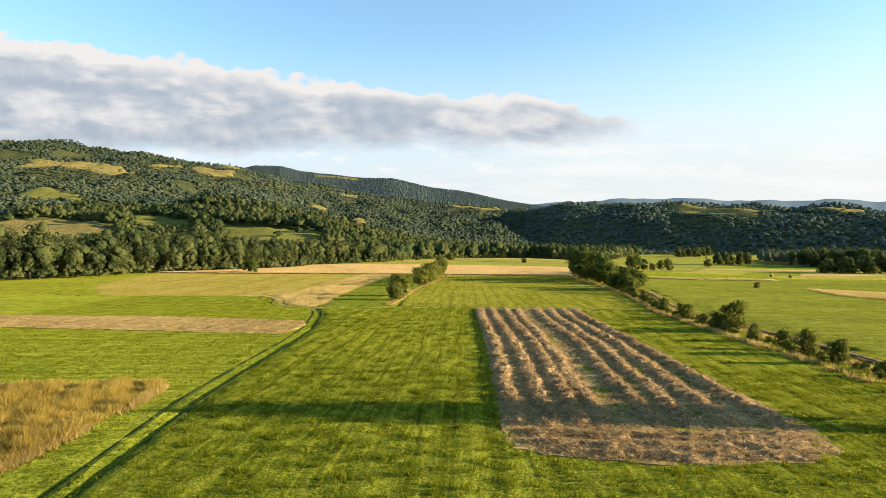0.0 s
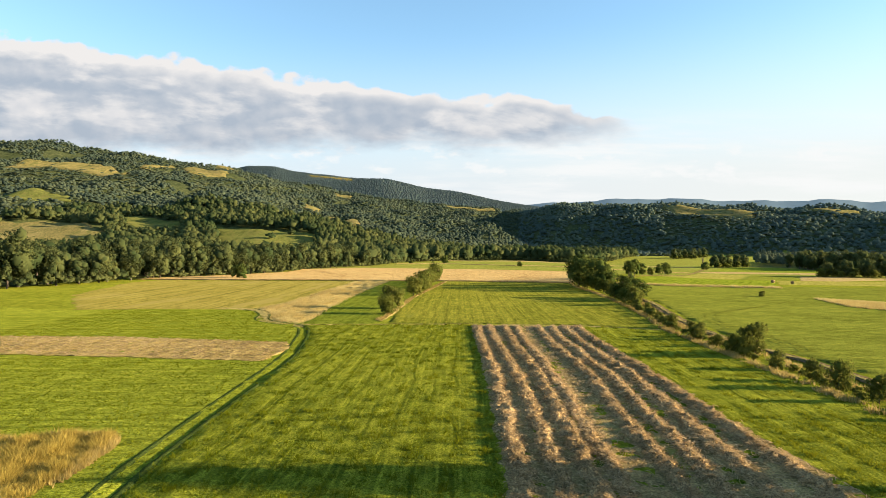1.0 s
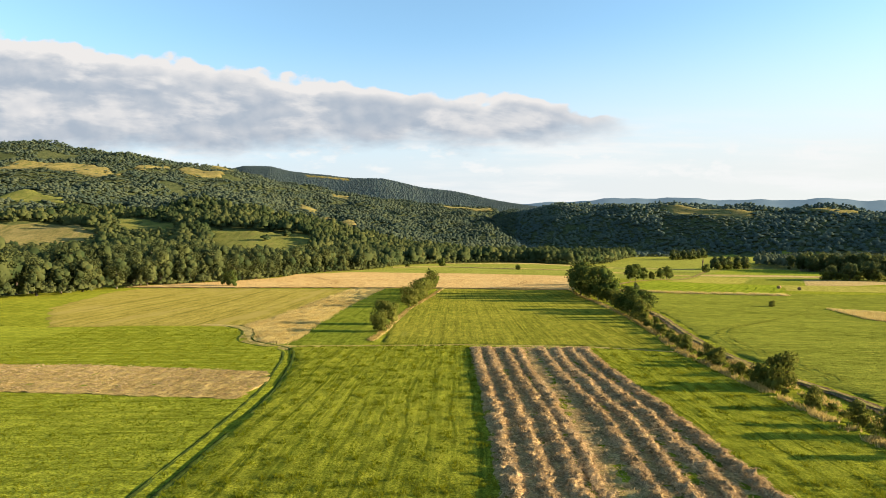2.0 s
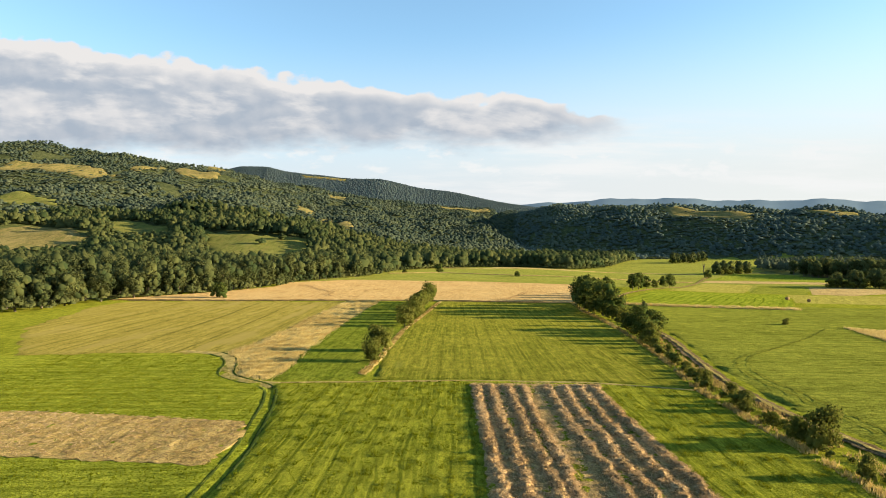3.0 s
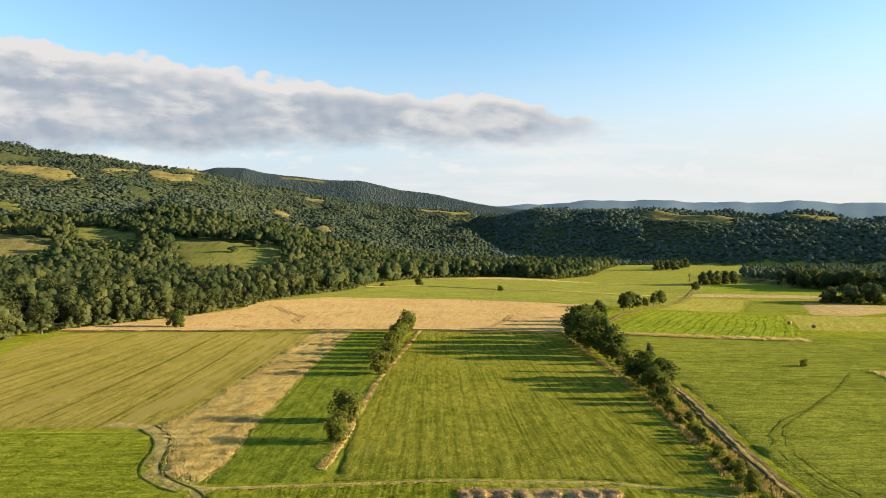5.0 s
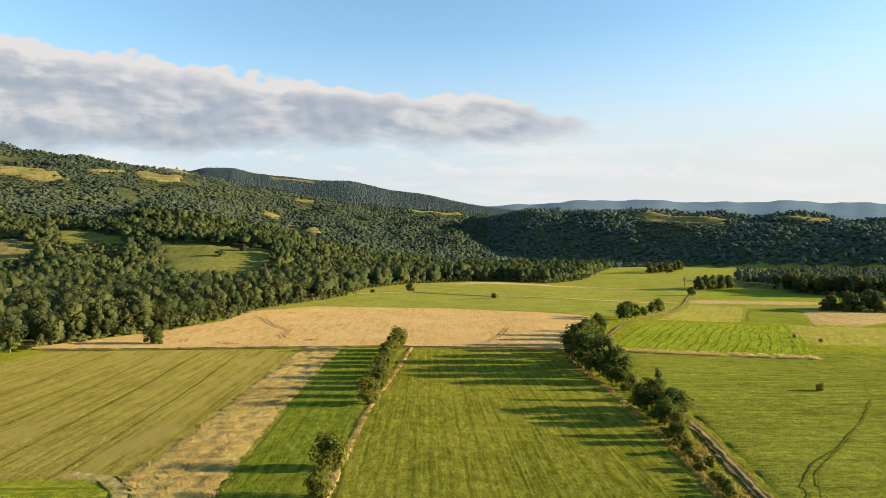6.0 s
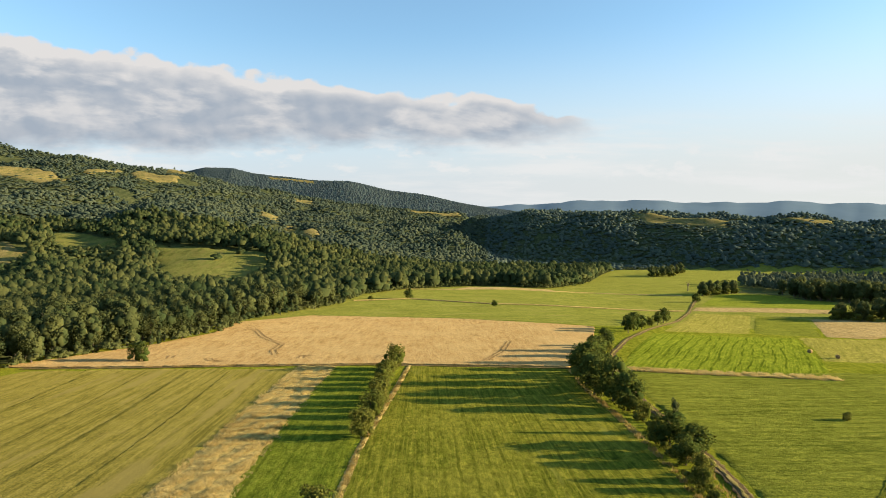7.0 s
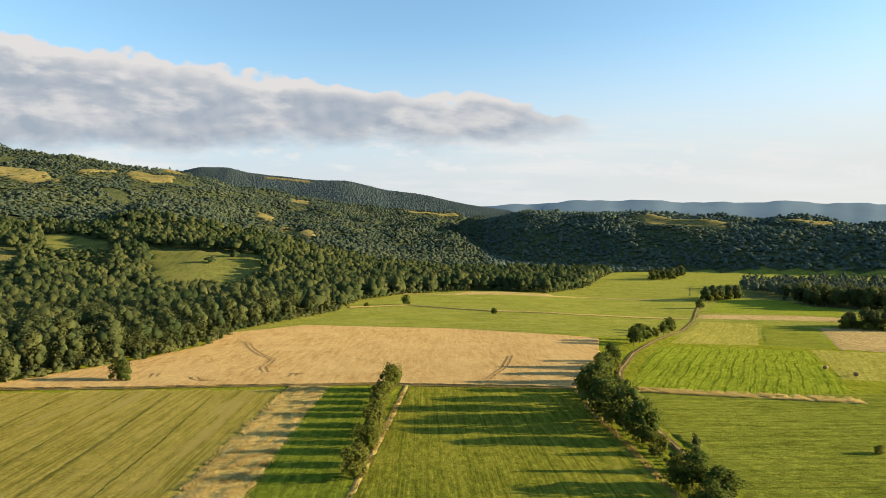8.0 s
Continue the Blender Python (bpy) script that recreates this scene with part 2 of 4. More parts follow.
# Pressed grass, darkened further for shade in ruts that lie nearly flat here.
M_rut = field_material("pressed_shaded_rut", (0.018, 0.032, 0.006), (0.035, 0.055, 0.010), (0.07, 0.09, 0.02), 0, 0, 0.3, 3.0, 0.8)
M_road = field_material("dirt_road", (0.06885, 0.04712, 0.02081), (0.1148, 0.08211, 0.03815), (0.1683, 0.1249, 0.06069), 0, 0, 0.3, 1.6, 0.5)
M_ditch = field_material("dry_ditch", (0.040, 0.032, 0.014), (0.085, 0.064, 0.026), (0.16, 0.12, 0.05), 0, 0, 0.3, 1.6, 0.8)
M_path = field_material("dry_grass_path", (0.1425, 0.116, 0.03), (0.225, 0.18, 0.05625), (0.3, 0.24, 0.08625), 0, 0, 0.3, 2.5, 0.6)
M_hill_meadow = field_material("hill_pasture", (0.085, 0.080, 0.024), (0.150, 0.128, 0.044), (0.205, 0.168, 0.066), 0, 0, 0.3, 0.4, 0.3, (0.080, 0.088, 0.024), 0.50)
M_green_pasture = field_material("green_pasture", (0.055, 0.068, 0.016), (0.098, 0.110, 0.026), (0.150, 0.150, 0.040), 0, 0, 0.3, 0.5, 0.3, (0.135, 0.120, 0.036), 0.5)
M_faint = field_material("faint_wheel_rut", (0.02633, 0.04088, 0.006111), (0.07212, 0.08588, 0.01135), (0.1253, 0.1326, 0.0192), 0, 0, 0.3, 2.0, 0.6)
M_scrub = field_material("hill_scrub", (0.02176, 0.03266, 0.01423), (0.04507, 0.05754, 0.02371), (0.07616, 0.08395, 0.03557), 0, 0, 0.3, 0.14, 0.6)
# Ridge ground carries the same painted haze tint as the trees on it.
M_ridge_floor = field_material("hazed_ridge_floor", (0.06192, 0.092, 0.084), (0.07912, 0.1122, 0.09912), (0.1015, 0.1334, 0.1109), 0, 0, 0.3, 0.03, 0.3)
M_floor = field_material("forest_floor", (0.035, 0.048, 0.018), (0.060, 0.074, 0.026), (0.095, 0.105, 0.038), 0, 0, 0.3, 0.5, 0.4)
M_blades = leaf_material("grass_blades", (0.06623, 0.0902, 0.00396), (0.198, 0.200, 0.012), 0.6, 0.35)
M_dry = leaf_material("dry_tall_grass", (0.17, 0.118, 0.022), (0.50, 0.375, 0.085), 0.75, 0.35)
M_dry_floor = field_material("dry_grass_mat", (0.0972, 0.06375, 0.01188), (0.1863, 0.136, 0.0297), (0.2673, 0.204, 0.0594), 0, 0, 0.3, 1.6, 0.8)
M_palegrass = leaf_material("pale_dry_grass", (0.3275, 0.2378, 0.07459), (0.6357, 0.5041, 0.2072), 0.75, 0.4)
M_pale_floor = field_material("pale_grass_mat", (0.1881, 0.1441, 0.04125), (0.3168, 0.2401, 0.07425), (0.4257, 0.3266, 0.1155), 0, 0, 0.3, 1.6, 0.8)
# Blue-grey leaves: the air's haze over the ridge is put into their colour.
M_hazed_ridge = leaf_material("ridge_woods", (0.088, 0.120, 0.122), (0.116, 0.148, 0.136), 0.85, 0.45, 0.03, 0.10)
M_leaf = leaf_material("broad_leaves", (0.050, 0.074, 0.017), (0.185, 0.195, 0.042), 0.6, 0.3, 0.28)
M_bush = leaf_material("bush_leaves", (0.080, 0.098, 0.018), (0.235, 0.225, 0.050), 0.6, 0.42, 0.30)
M_forest = leaf_material("forest_leaves", (0.042, 0.064, 0.025), (0.126, 0.136, 0.045), 0.65, 0.42, 0.06, 0.62)
M_pressed = field_material("pressed_wheat", (0.12, 0.075, 0.03), (0.19, 0.12, 0.05), (0.28, 0.18, 0.075), 0, 0, 0.3, 2.0, 0.6)
# Distance haze is painted into these two: leaf colours lightened and shifted to blue.
M_far = leaf_material("hazed_far_woods", (0.054, 0.078, 0.056), (0.110, 0.131, 0.075), 0.75, 0.42, 0.06, 0.56)
M_end = leaf_material("hazed_end_woods", (0.078, 0.112, 0.096), (0.150, 0.182, 0.116), 0.75, 0.4, 0.08, 0.42)


def bark_material():
    m, net, bsdf, _ = material("bark")
    at = net.n("ShaderNodeTexCoord").outputs["Object"]
    grain = net.noise(net.mapped(at, (6, 6, 1)), 1.5, 4.0, 0.7)
    net.link(net.mix(grain, (0.05, 0.038, 0.026), (0.19, 0.155, 0.12)), bsdf.inputs["Base Color"])
    bumped(net, bsdf, grain, 0.8, 0.05)
    return m


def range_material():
    """Wooded mountains many kilometres off; the blue of the air between is painted into their colour."""
    m, net, bsdf, _ = material("hazed_mountains")
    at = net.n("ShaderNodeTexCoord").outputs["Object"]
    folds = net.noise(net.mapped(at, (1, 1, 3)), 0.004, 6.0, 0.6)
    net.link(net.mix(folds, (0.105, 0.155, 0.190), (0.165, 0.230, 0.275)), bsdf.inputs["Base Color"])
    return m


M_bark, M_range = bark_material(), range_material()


# ---------------------------------------------------------------- terrain
def smooth(a, b, x):
    t = np.clip((x - a) / (b - a), 0, 1)
    return t * t * (3 - 2 * t)


def waves(x, y, size, seed):
    """Cheap rolling relief of about -1 to 1, with folds of the given size in metres."""
    r = np.random.RandomState(seed)
    total = 0
    for k in range(7):
        a, f, p = r.uniform(0, 6.28), r.uniform(0.6, 1.9) / size * 6.28, r.uniform(0, 6.28)
        total = total + np.sin((x * np.cos(a) + y * np.sin(a)) * f + p)
    return total / 3.5


def bearing(x, y):
    return x / np.maximum(y, 60.0)


def terrain(x, y):
    """The height of the bare ground: a level valley floor, a long wooded slope on one side, a wooded hill across the end."""
    x, y = np.asarray(x, float), np.asarray(y, float)
    u = np.clip(bearing(x, y), -0.95, 0.85)
    low = (-0.6 * smooth(48, 90, x) - 3.6 * smooth(250, 430, y) * smooth(70, 160, x)) * smooth(1000, 600, y)
    # long slope on the left side
    crest = np.interp(u, (-0.95, -0.72, -0.36, -0.18, 0.0, 0.12), (1800, 1850, 1900, 2150, 2250, 2300))
    top = np.interp(u, (-0.95, -0.73, -0.61, -0.50, -0.43, -0.364, -0.33, -0.281, -0.231, -0.178, -0.108, -0.02, 0.05, 0.12),
                    (325, 307, 298, 269, 253, 240, 230, 214, 199, 183, 164, 151, 142, 80))
    foot = np.interp(u, (-0.95, -0.30, -0.15, 0.0, 0.12), (600, 620, 680, 900, 1150))
    s = np.clip((y - foot) / (crest - foot), 0, 1)
    left = top * (0.6 * s + 0.4 * s * s) - 0.16 * np.maximum(y - crest, 0)
    left = left + 12 * smooth(730, 850, y) * smooth(1500, 950, y) * smooth(-0.13, -0.24, u)
    left = left * smooth(0.22, 0.08, u) + s * (1.15 - s) * 2.4 * (waves(x, y, 420, 3) * 15 + waves(x, y, 170, 4) * 10) * smooth(0.2, 0.05, u)
    # hill across the end of the valley, its face turned to the left
    c = x + y
    s = np.clip((c - 1480) / 500, 0, 1)
    top = np.interp(u, (0.02, 0.07, 0.15, 0.25, 0.30, 0.36, 0.45, 0.53, 0.62, 0.85), (92, 105, 117, 111, 108, 101, 93, 83, 78, 72))
    hill = top * (0.75 * np.sin(s * math.pi / 2) + 0.25 * s) * smooth(-0.03, 0.08, u) + s * (waves(x, y, 300, 8) * 5 + waves(x, y, 120, 9) * 5)
    hill = hill - 0.05 * np.maximum(c - 2150, 0)
    # second ridge behind the slope
    top = np.interp(u, (-0.40, -0.32, -0.28, -0.25, -0.22, -0.17, -0.11, -0.05, 0.02, 0.08, 0.13, 0.2),
                    (330, 384, 386, 362, 346, 336, 326, 285, 250, 220, 195, 120))
    behind = top * smooth(2450, 3150, y) * smooth(-0.48, -0.36, u) - 0.1 * np.maximum(y - 3300, 0)
    behind = np.where(u < 0.2, behind, -50) + waves(x, y, 500, 12) * 6 * smooth(2450, 3150, y)
    return low + np.maximum(np.maximum(0, left), np.maximum(hill, behind))


def mesh_from(name, verts, faces, materials, smooth_faces=False, slots=None, normals=None):
    """A mesh from numpy arrays: faces of one size (n, k), or a list of faces; normals: one for each vertex."""
    me = bpy.data.meshes.new(name)
    if isinstance(faces, np.ndarray):
        n, k = faces.shape
        me.vertices.add(len(verts))
        me.vertices.foreach_set("co", np.asarray(verts, np.float32).ravel())
        me.loops.add(n * k)
        me.loops.foreach_set("vertex_index", faces.astype(np.int32).ravel())
        me.polygons.add(n)
        me.polygons.foreach_set("loop_start", np.arange(0, n * k, k, dtype=np.int32))
    else:
        me.from_pydata([tuple(v) for v in verts], [], faces)
    for m in materials if isinstance(materials, (list, tuple)) else [materials]:
        me.materials.append(m)
    if slots is not None:
        me.polygons.foreach_set("material_index", np.asarray(slots, np.int32))
    me.polygons.foreach_set("use_smooth", np.full(len(me.polygons), smooth_faces or normals is not None))
    if normals is not None:
        me.attributes.new("custom_normal", "FLOAT_VECTOR", "POINT").data.foreach_set("vector", np.asarray(normals, np.float32).ravel())
    me.update(calc_edges=True)
    return me


def inside(x, y, polygon):
    """Whether points lie in a polygon."""
    x, y = np.asarray(x, float), np.asarray(y, float)
    hit = np.zeros(np.broadcast(x, y).shape, bool)
    for (x0, y0), (x1, y1) in zip(polygon, polygon[1:] + polygon[:1]):
        if y0 != y1:
            hit ^= ((y0 > y) != (y1 > y)) & (x < (x1 - x0) * (y - y0) / (y1 - y0) + x0)
    return hit


CLEARINGS = {
    "slope_pasture": [(-310, 838), (-294, 834), (-241, 822), (-203, 819), (-174, 815), (-156, 736), (-160, 690), (-170, 655), (-192, 652), (-212, 642), (-236, 676), (-270, 745)],
    "upper_pasture": [(-493, 959), (-419, 903), (-362, 866), (-333, 786), (-360, 783), (-407, 812), (-455, 880)],
    "edge_pasture": [(-610, 790), (-538, 804), (-523, 827), (-505, 860), (-441, 793), (-410, 777), (-389, 695), (-413, 672), (-449, 674), (-610, 690)],
    "high_pasture": [(-1060, 1600), (-1020, 1621), (-989, 1644), (-932, 1665), (-810, 1555), (-726, 1487), (-712, 1395), (-818, 1433), (-912, 1455), (-1040, 1460)],
    "strip_pasture": [(-815, 1665), (-778, 1790), (-755, 1765), (-780, 1644)],
    "crest_pasture": [(-741, 1765), (-708, 1787), (-611, 1750), (-603, 1708), (-642, 1660), (-675, 1640)],
    "knoll_pasture": [(-700, 1905), (-640, 1910), (-620, 1860), (-690, 1850)],
    "side_pasture": [(-720, 1080), (-658, 1062), (-619, 1050), (-593, 1007), (-650, 985), (-720, 1010)],
    "gap_pasture": [(-289, 1432), (-255, 1433), (-199, 1325), (-197, 1279), (-233, 1312)],
    "bank_pasture": [(-392, 1640), (-350, 1660), (-306, 1480), (-330, 1470)],
    "shelf_pasture": [(-384, 2034), (-330, 2056), (-312, 1940), (-376, 1985)],
    "notch_pasture": [(-46, 2215), (60, 2235), (122, 2245), (116, 2170), (50, 2165), (-40, 2170)],
    "ridge_pasture": [(-707, 3074), (-601, 3078), (-499, 3085), (-490, 3032), (-594, 3043), (-679, 3037)],
    "hilltop_pasture": [(437, 1455), (486, 1420), (530, 1335), (565, 1268), (534, 1232), (480, 1280), (432, 1345)],
    "far_pasture": [(640, 1270), (672, 1240), (715, 1215), (705, 1175), (650, 1190)],
}
FOREST = [(-420, 40), (-190, 120), (-149, 198), (-135, 228), (-131, 262), (-118, 291), (-102, 318), (-88, 352), (-90, 392), (-55, 480), (-50, 558),
          (-14, 627), (46, 670), (109, 659), (169, 757), (216, 883), (277, 1037), (400, 1080), (620, 900), (1000, 600), (1500, 400), (2600, 900), (2600, 4000), (-2600, 4000), (-2600, 40)]
RIGHT_WOOD = [(262, 640), (300, 676), (330, 760), (420, 800), (520, 760), (540, 600), (480, 480), (400, 480), (330, 525), (311, 528), (293, 549), (287, 560), (299, 606)]


def axis_lines(near0, near1, step, far0, far1, growth=1.16):
    mid = list(np.arange(near0, near1 + 0.1, step))
    up, d = [mid[-1]], step
    while up[-1] < far1:
        d = min(d * growth, 34)
        up.append(up[-1] + d)
    down, d = [mid[0]], step
    while down[-1] > far0:
        d = min(d * growth, 34)
        down.append(down[-1] - d)
    return np.array(down[:0:-1] + mid + up[1:])


def build_ground():
    xs, ys = axis_lines(-160, 260, 7, -2700, 2700), axis_lines(0, 620, 7, -900, 3420)
    gx, gy = np.meshgrid(xs, ys)
    z = terrain(gx, gy) + 0.03 * waves(gx, gy, 40, 21)
    nx, ny = len(xs), len(ys)
    i = (np.arange(ny - 1)[:, None] * nx + np.arange(nx - 1)).ravel()
    quads = np.stack([i, i + 1, i + nx + 1, i + nx], 1)
    cx, cy = (xs[:-1] + xs[1:]) / 2, (ys[:-1] + ys[1:]) / 2
    mx, my = np.meshgrid(cx, cy)
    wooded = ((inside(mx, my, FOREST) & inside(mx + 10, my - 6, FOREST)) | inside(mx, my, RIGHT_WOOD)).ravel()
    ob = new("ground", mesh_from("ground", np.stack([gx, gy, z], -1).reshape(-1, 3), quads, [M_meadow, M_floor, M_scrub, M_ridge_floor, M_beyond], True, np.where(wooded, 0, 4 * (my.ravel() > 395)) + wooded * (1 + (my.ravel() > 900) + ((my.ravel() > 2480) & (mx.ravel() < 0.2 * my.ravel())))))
    tagged(ob, "green valley meadow ground rising into wooded slopes", "ground", kind="structure")


build_ground()


def clip_axis(poly, axis, value, keep_above):
    out = []
    for a, b in zip(poly, poly[1:] + poly[:1]):
        ina, inb = (a[axis] >= value) == keep_above, (b[axis] >= value) == keep_above
        if ina:
            out.append(a)
        if ina != inb:
            t = (value - a[axis]) / (b[axis] - a[axis])
            out.append((a[0] + t * (b[0] - a[0]), a[1] + t * (b[1] - a[1])))
    return out


def ragged(polygon, step, amount, seed):
    """A polygon whose sides wander a little, as field edges do."""
    r = random.Random(seed)
    out = []
    for a, b in zip(polygon, polygon[1:] + polygon[:1]):
        n = max(1, int(math.dist(a, b) / step))
        for k in range(n):
            t = k / n
            d = amount if k else 0
            out.append((a[0] + t * (b[0] - a[0]) + r.uniform(-d, d), a[1] + t * (b[1] - a[1]) + r.uniform(-d, d)))
    return out


def field(name, polygon, mat, lift, label, category, cell=2.0, relief=None, edge=1.5, wander=0.25, skirt=0.0, rim=-0.02):
    """A field laid on the ground: cells cut to its outline, with relief(x, y) in metres on top."""
    poly = ragged(polygon, edge, wander, len(name) * 7 + len(polygon))
    px, py = [p[0] for p in poly], [p[1] for p in poly]
    verts, index, faces = [], {}, []

    def vert(x, y):
        key = (round(x, 3), round(y, 3))
        if key not in index:
            index[key] = len(verts)
            verts.append(key)
        return index[key]

    y = math.floor(min(py) / cell) * cell
    while y < max(py):
        strip = clip_axis(clip_axis(poly, 1, y, True), 1, y + cell, False)
        if len(strip) > 2:
            x0, x1 = min(p[0] for p in strip), max(p[0] for p in strip)
            x = math.floor(x0 / cell) * cell
            while x < x1:
                piece = clip_axis(clip_axis(strip, 0, x, True), 0, x + cell, False)
                ids = list(dict.fromkeys(vert(*p) for p in piece))
                if len(ids) > 2:
                    faces.append(ids)
                x += cell
        y += cell
    v = np.array(verts)
    z = terrain(v[:, 0], v[:, 1]) + lift
    if relief:
        z = z + relief(v[:, 0], v[:, 1])
    if not skirt:
        off_x, off_y = np.abs(v[:, 0] / cell - np.round(v[:, 0] / cell)), np.abs(v[:, 1] / cell - np.round(v[:, 1] / cell))
        z = np.where((off_x > 0.01) | (off_y > 0.01), terrain(v[:, 0], v[:, 1]) + rim * min(1.0, 20 * lift), z)
    v = np.c_[v, z]
    if skirt:
        n0 = len(v)
        loop = np.array(poly)
        zt = terrain(loop[:, 0], loop[:, 1]) + lift + (relief(loop[:, 0], loop[:, 1]) if relief else 0)
        v = np.r_[v, np.c_[loop, zt], np.c_[loop, zt - skirt]]
        k = len(loop)
        faces += [[n0 + i, n0 + (i + 1) % k, n0 + k + (i + 1) % k, n0 + k + i] for i in range(k)]
    ob = new(name, mesh_from(name, v, faces, mat, True))
    return tagged(ob, label, category, kind="structure")


def along(points, step):
    """Points every so many metres on a rounded line, with the direction there."""
    p = np.array(points, float)
    d = np.r_[0, np.cumsum(np.hypot(*np.diff(p, axis=0).T))]
    s = np.arange(0, d[-1], step)
    q = np.c_[np.interp(s, d, p[:, 0]), np.interp(s, d, p[:, 1])]
    soft = max(1, int(2.4 / step))
    pad = np.r_[np.repeat(q[:1], soft, 0) - (q[1] - q[0]) * np.arange(soft, 0, -1)[:, None], q, np.repeat(q[-1:], soft, 0) + (q[-1] - q[-2]) * np.arange(1, soft + 1)[:, None]]
    q = np.stack([np.convolve(pad[:, k], np.ones(2 * soft + 1) / (2 * soft + 1), "valid") for k in (0, 1)], 1)
    t = np.gradient(q, axis=0)
    return q, t / np.hypot(*t.T)[:, None]


def ribbon(name, points, width, mat, lift, label, category, profile=(0, 0, 0), step=1.0, wander=0.12, seed=1, parent=None):
    """A strip on the ground along a line; profile: heights across it."""
    q, t = along(points, step)
    r = np.random.RandomState(seed)
    k = len(profile)
    side = np.stack([t[:, 1], -t[:, 0]], 1)
    rows = []
    for j in range(k):
        off = (j / (k - 1) - 0.5) * width * np.ones(len(q))
        if j in (0, k - 1):
            off = off + r.uniform(-wander, wander, len(q))
        p = q + side * off[:, None]
        rows.append(np.c_[p, terrain(p[:, 0], p[:, 1]) + lift + profile[j]])
    v = np.stack(rows, 1).reshape(-1, 3)
    i = (np.arange(len(q) - 1)[:, None] * k + np.arange(k - 1)).ravel()
    ob = new(name, mesh_from(name, v, np.stack([i, i + 1, i + k + 1, i + k], 1), mat, True))
    if parent:
        ob.parent = parent
        return ob
    return tagged(ob, label, category, kind="structure")


def ripple(size, height, seed, stripe=0.0, angle=0.0, stripe_height=0.0):
    def relief(x, y):
        z = height * (0.5 + 0.5 * waves(x, y, size, seed))
        if stripe:
            s = (x * math.cos(angle) + y * math.sin(angle) + 0.5 * waves(x, y, 14, seed + 1)) / stripe
            z = z + stripe_height * (0.5 + 0.5 * np.sin(2 * math.pi * s))
        return z
    return relief


NEAR_MEADOW = [(-17.5, 15), (38, 15), (37.5, 60), (36.5, 112), (35, 122), (21, 127.1), (1.5, 128.3), (-17, 126.8), (-28, 125.5), (-23.6, 111), (-21.5, 95), (-20.5, 60), (-18.6, 31)]
HAY = [(2.3, 126.2), (20.5, 125.6), (21.3, 90), (21.8, 65), (23.2, 46), (22.4, 39.5), (19.5, 37.4), (11.2, 36.6), (5.8, 37.8), (3.0, 39.2), (2.4, 43), (2.7, 66), (2.6, 92)]
LEFT_MEADOW = [(-190, 15), (-18, 15), (-19, 31), (-21, 60), (-22, 95), (-24, 111), (-29, 126), (-36, 130), (-40, 140), (-45, 151.5), (-64, 152), (-84, 148), (-118, 160), (-160, 160)]
TEDDED = [(-120, 106), (-76, 107), (-50, 107.4), (-34, 105), (-25.4, 103.6), (-23.7, 98.5), (-24.3, 88), (-40, 89.6), (-66, 92), (-120, 94)]
MOWN = [(-42.6, 153), (-40.5, 200), (-38.6, 270), (-80, 270), (-119, 267), (-122, 250), (-108, 190), (-84, 149.5), (-64, 153)]
PALE = [(-44.3, 154), (-39.6, 146), (-36.6, 136), (-34.6, 131), (-29.4, 128.6), (-28.7, 134.6), (-29.6, 151), (-30.1, 180), (-30.0, 212), (-28.3, 273), (-39.4, 273), (-41.4, 217), (-41.6, 182.5), (-43, 160)]
STRIP = [(-30, 128), (-17, 128.5), (-14.5, 133), (-15, 160), (-13.6, 190), (-11.4, 225), (-8.5, 270), (-29, 270.5), (-31, 225), (-31, 190), (-30.5, 156), (-29.5, 136)]
MIDDLE = [(-13, 129), (1.4, 130), (21, 129), (35.5, 124), (37, 140), (39.5, 166), (41.5, 190), (41.5, 235), (43.5, 266), (-5, 273), (-7.5, 245), (-10.5, 213), (-13.4, 188), (-14.5, 160)]
WHEAT = [(-130, 272), (-88, 273), (-57, 275), (-15, 277), (44, 270), (50, 282), (62, 312), (78, 373), (52, 384), (14, 402), (-60, 417), (-90, 388), (-89, 350), (-103, 314), (-119, 290)]
BEYOND = [(-60, 421), (14, 406), (52, 388), (89, 377), (120, 410), (160, 468), (88, 485), (43, 497), (-10, 524), (-46, 510)]

field("meadow_near", NEAR_MEADOW, M_swath, 0.05, "lush green mown meadow with dark swath lines", "meadow", 1.0, ripple(3, 0.10, 31, 2.75, 0, 0.07))
field("meadow_left", LEFT_MEADOW, M_left, 0.05, "green meadow with faint mowing lines", "meadow", 2.0, ripple(7, 0.10, 33))
field("hay_field", HAY, M_hay_floor, 0.13, "raked stubble between rows of cut hay", "hay field", 0.8, ripple(2.2, 0.08, 35), 0.8, 0.3, 0.2)
field("hay_strip", TEDDED, M_tedded, 0.10, "strip of spread drying hay on the meadow", "hay field", 0.8, ripple(1.8, 0.14, 36), 0.8, 0.4, 0.2)
field("field_mown", MOWN, M_yellow, 0.04, "yellow-green mown field with long swath lines", "field", 2.0, ripple(8, 0.03, 38), 3.0, 1.1)
field("grass_strip", STRIP, M_lush, 0.06, "narrow lush green grass strip beside bushes", "meadow", 1.5, ripple(3, 0.10, 40))
field("field_middle", MIDDLE, M_lines, 0.08, "mown green field with fine pale lines", "field", 1.0, ripple(6, 0.08, 42))
field("wheat_field", WHEAT, M_wheat, 0.34, "ripe golden wheat field with tractor lines", "wheat field", 2.0, ripple(4, 0.10, 44), 1.5, 0.4, 0.4)
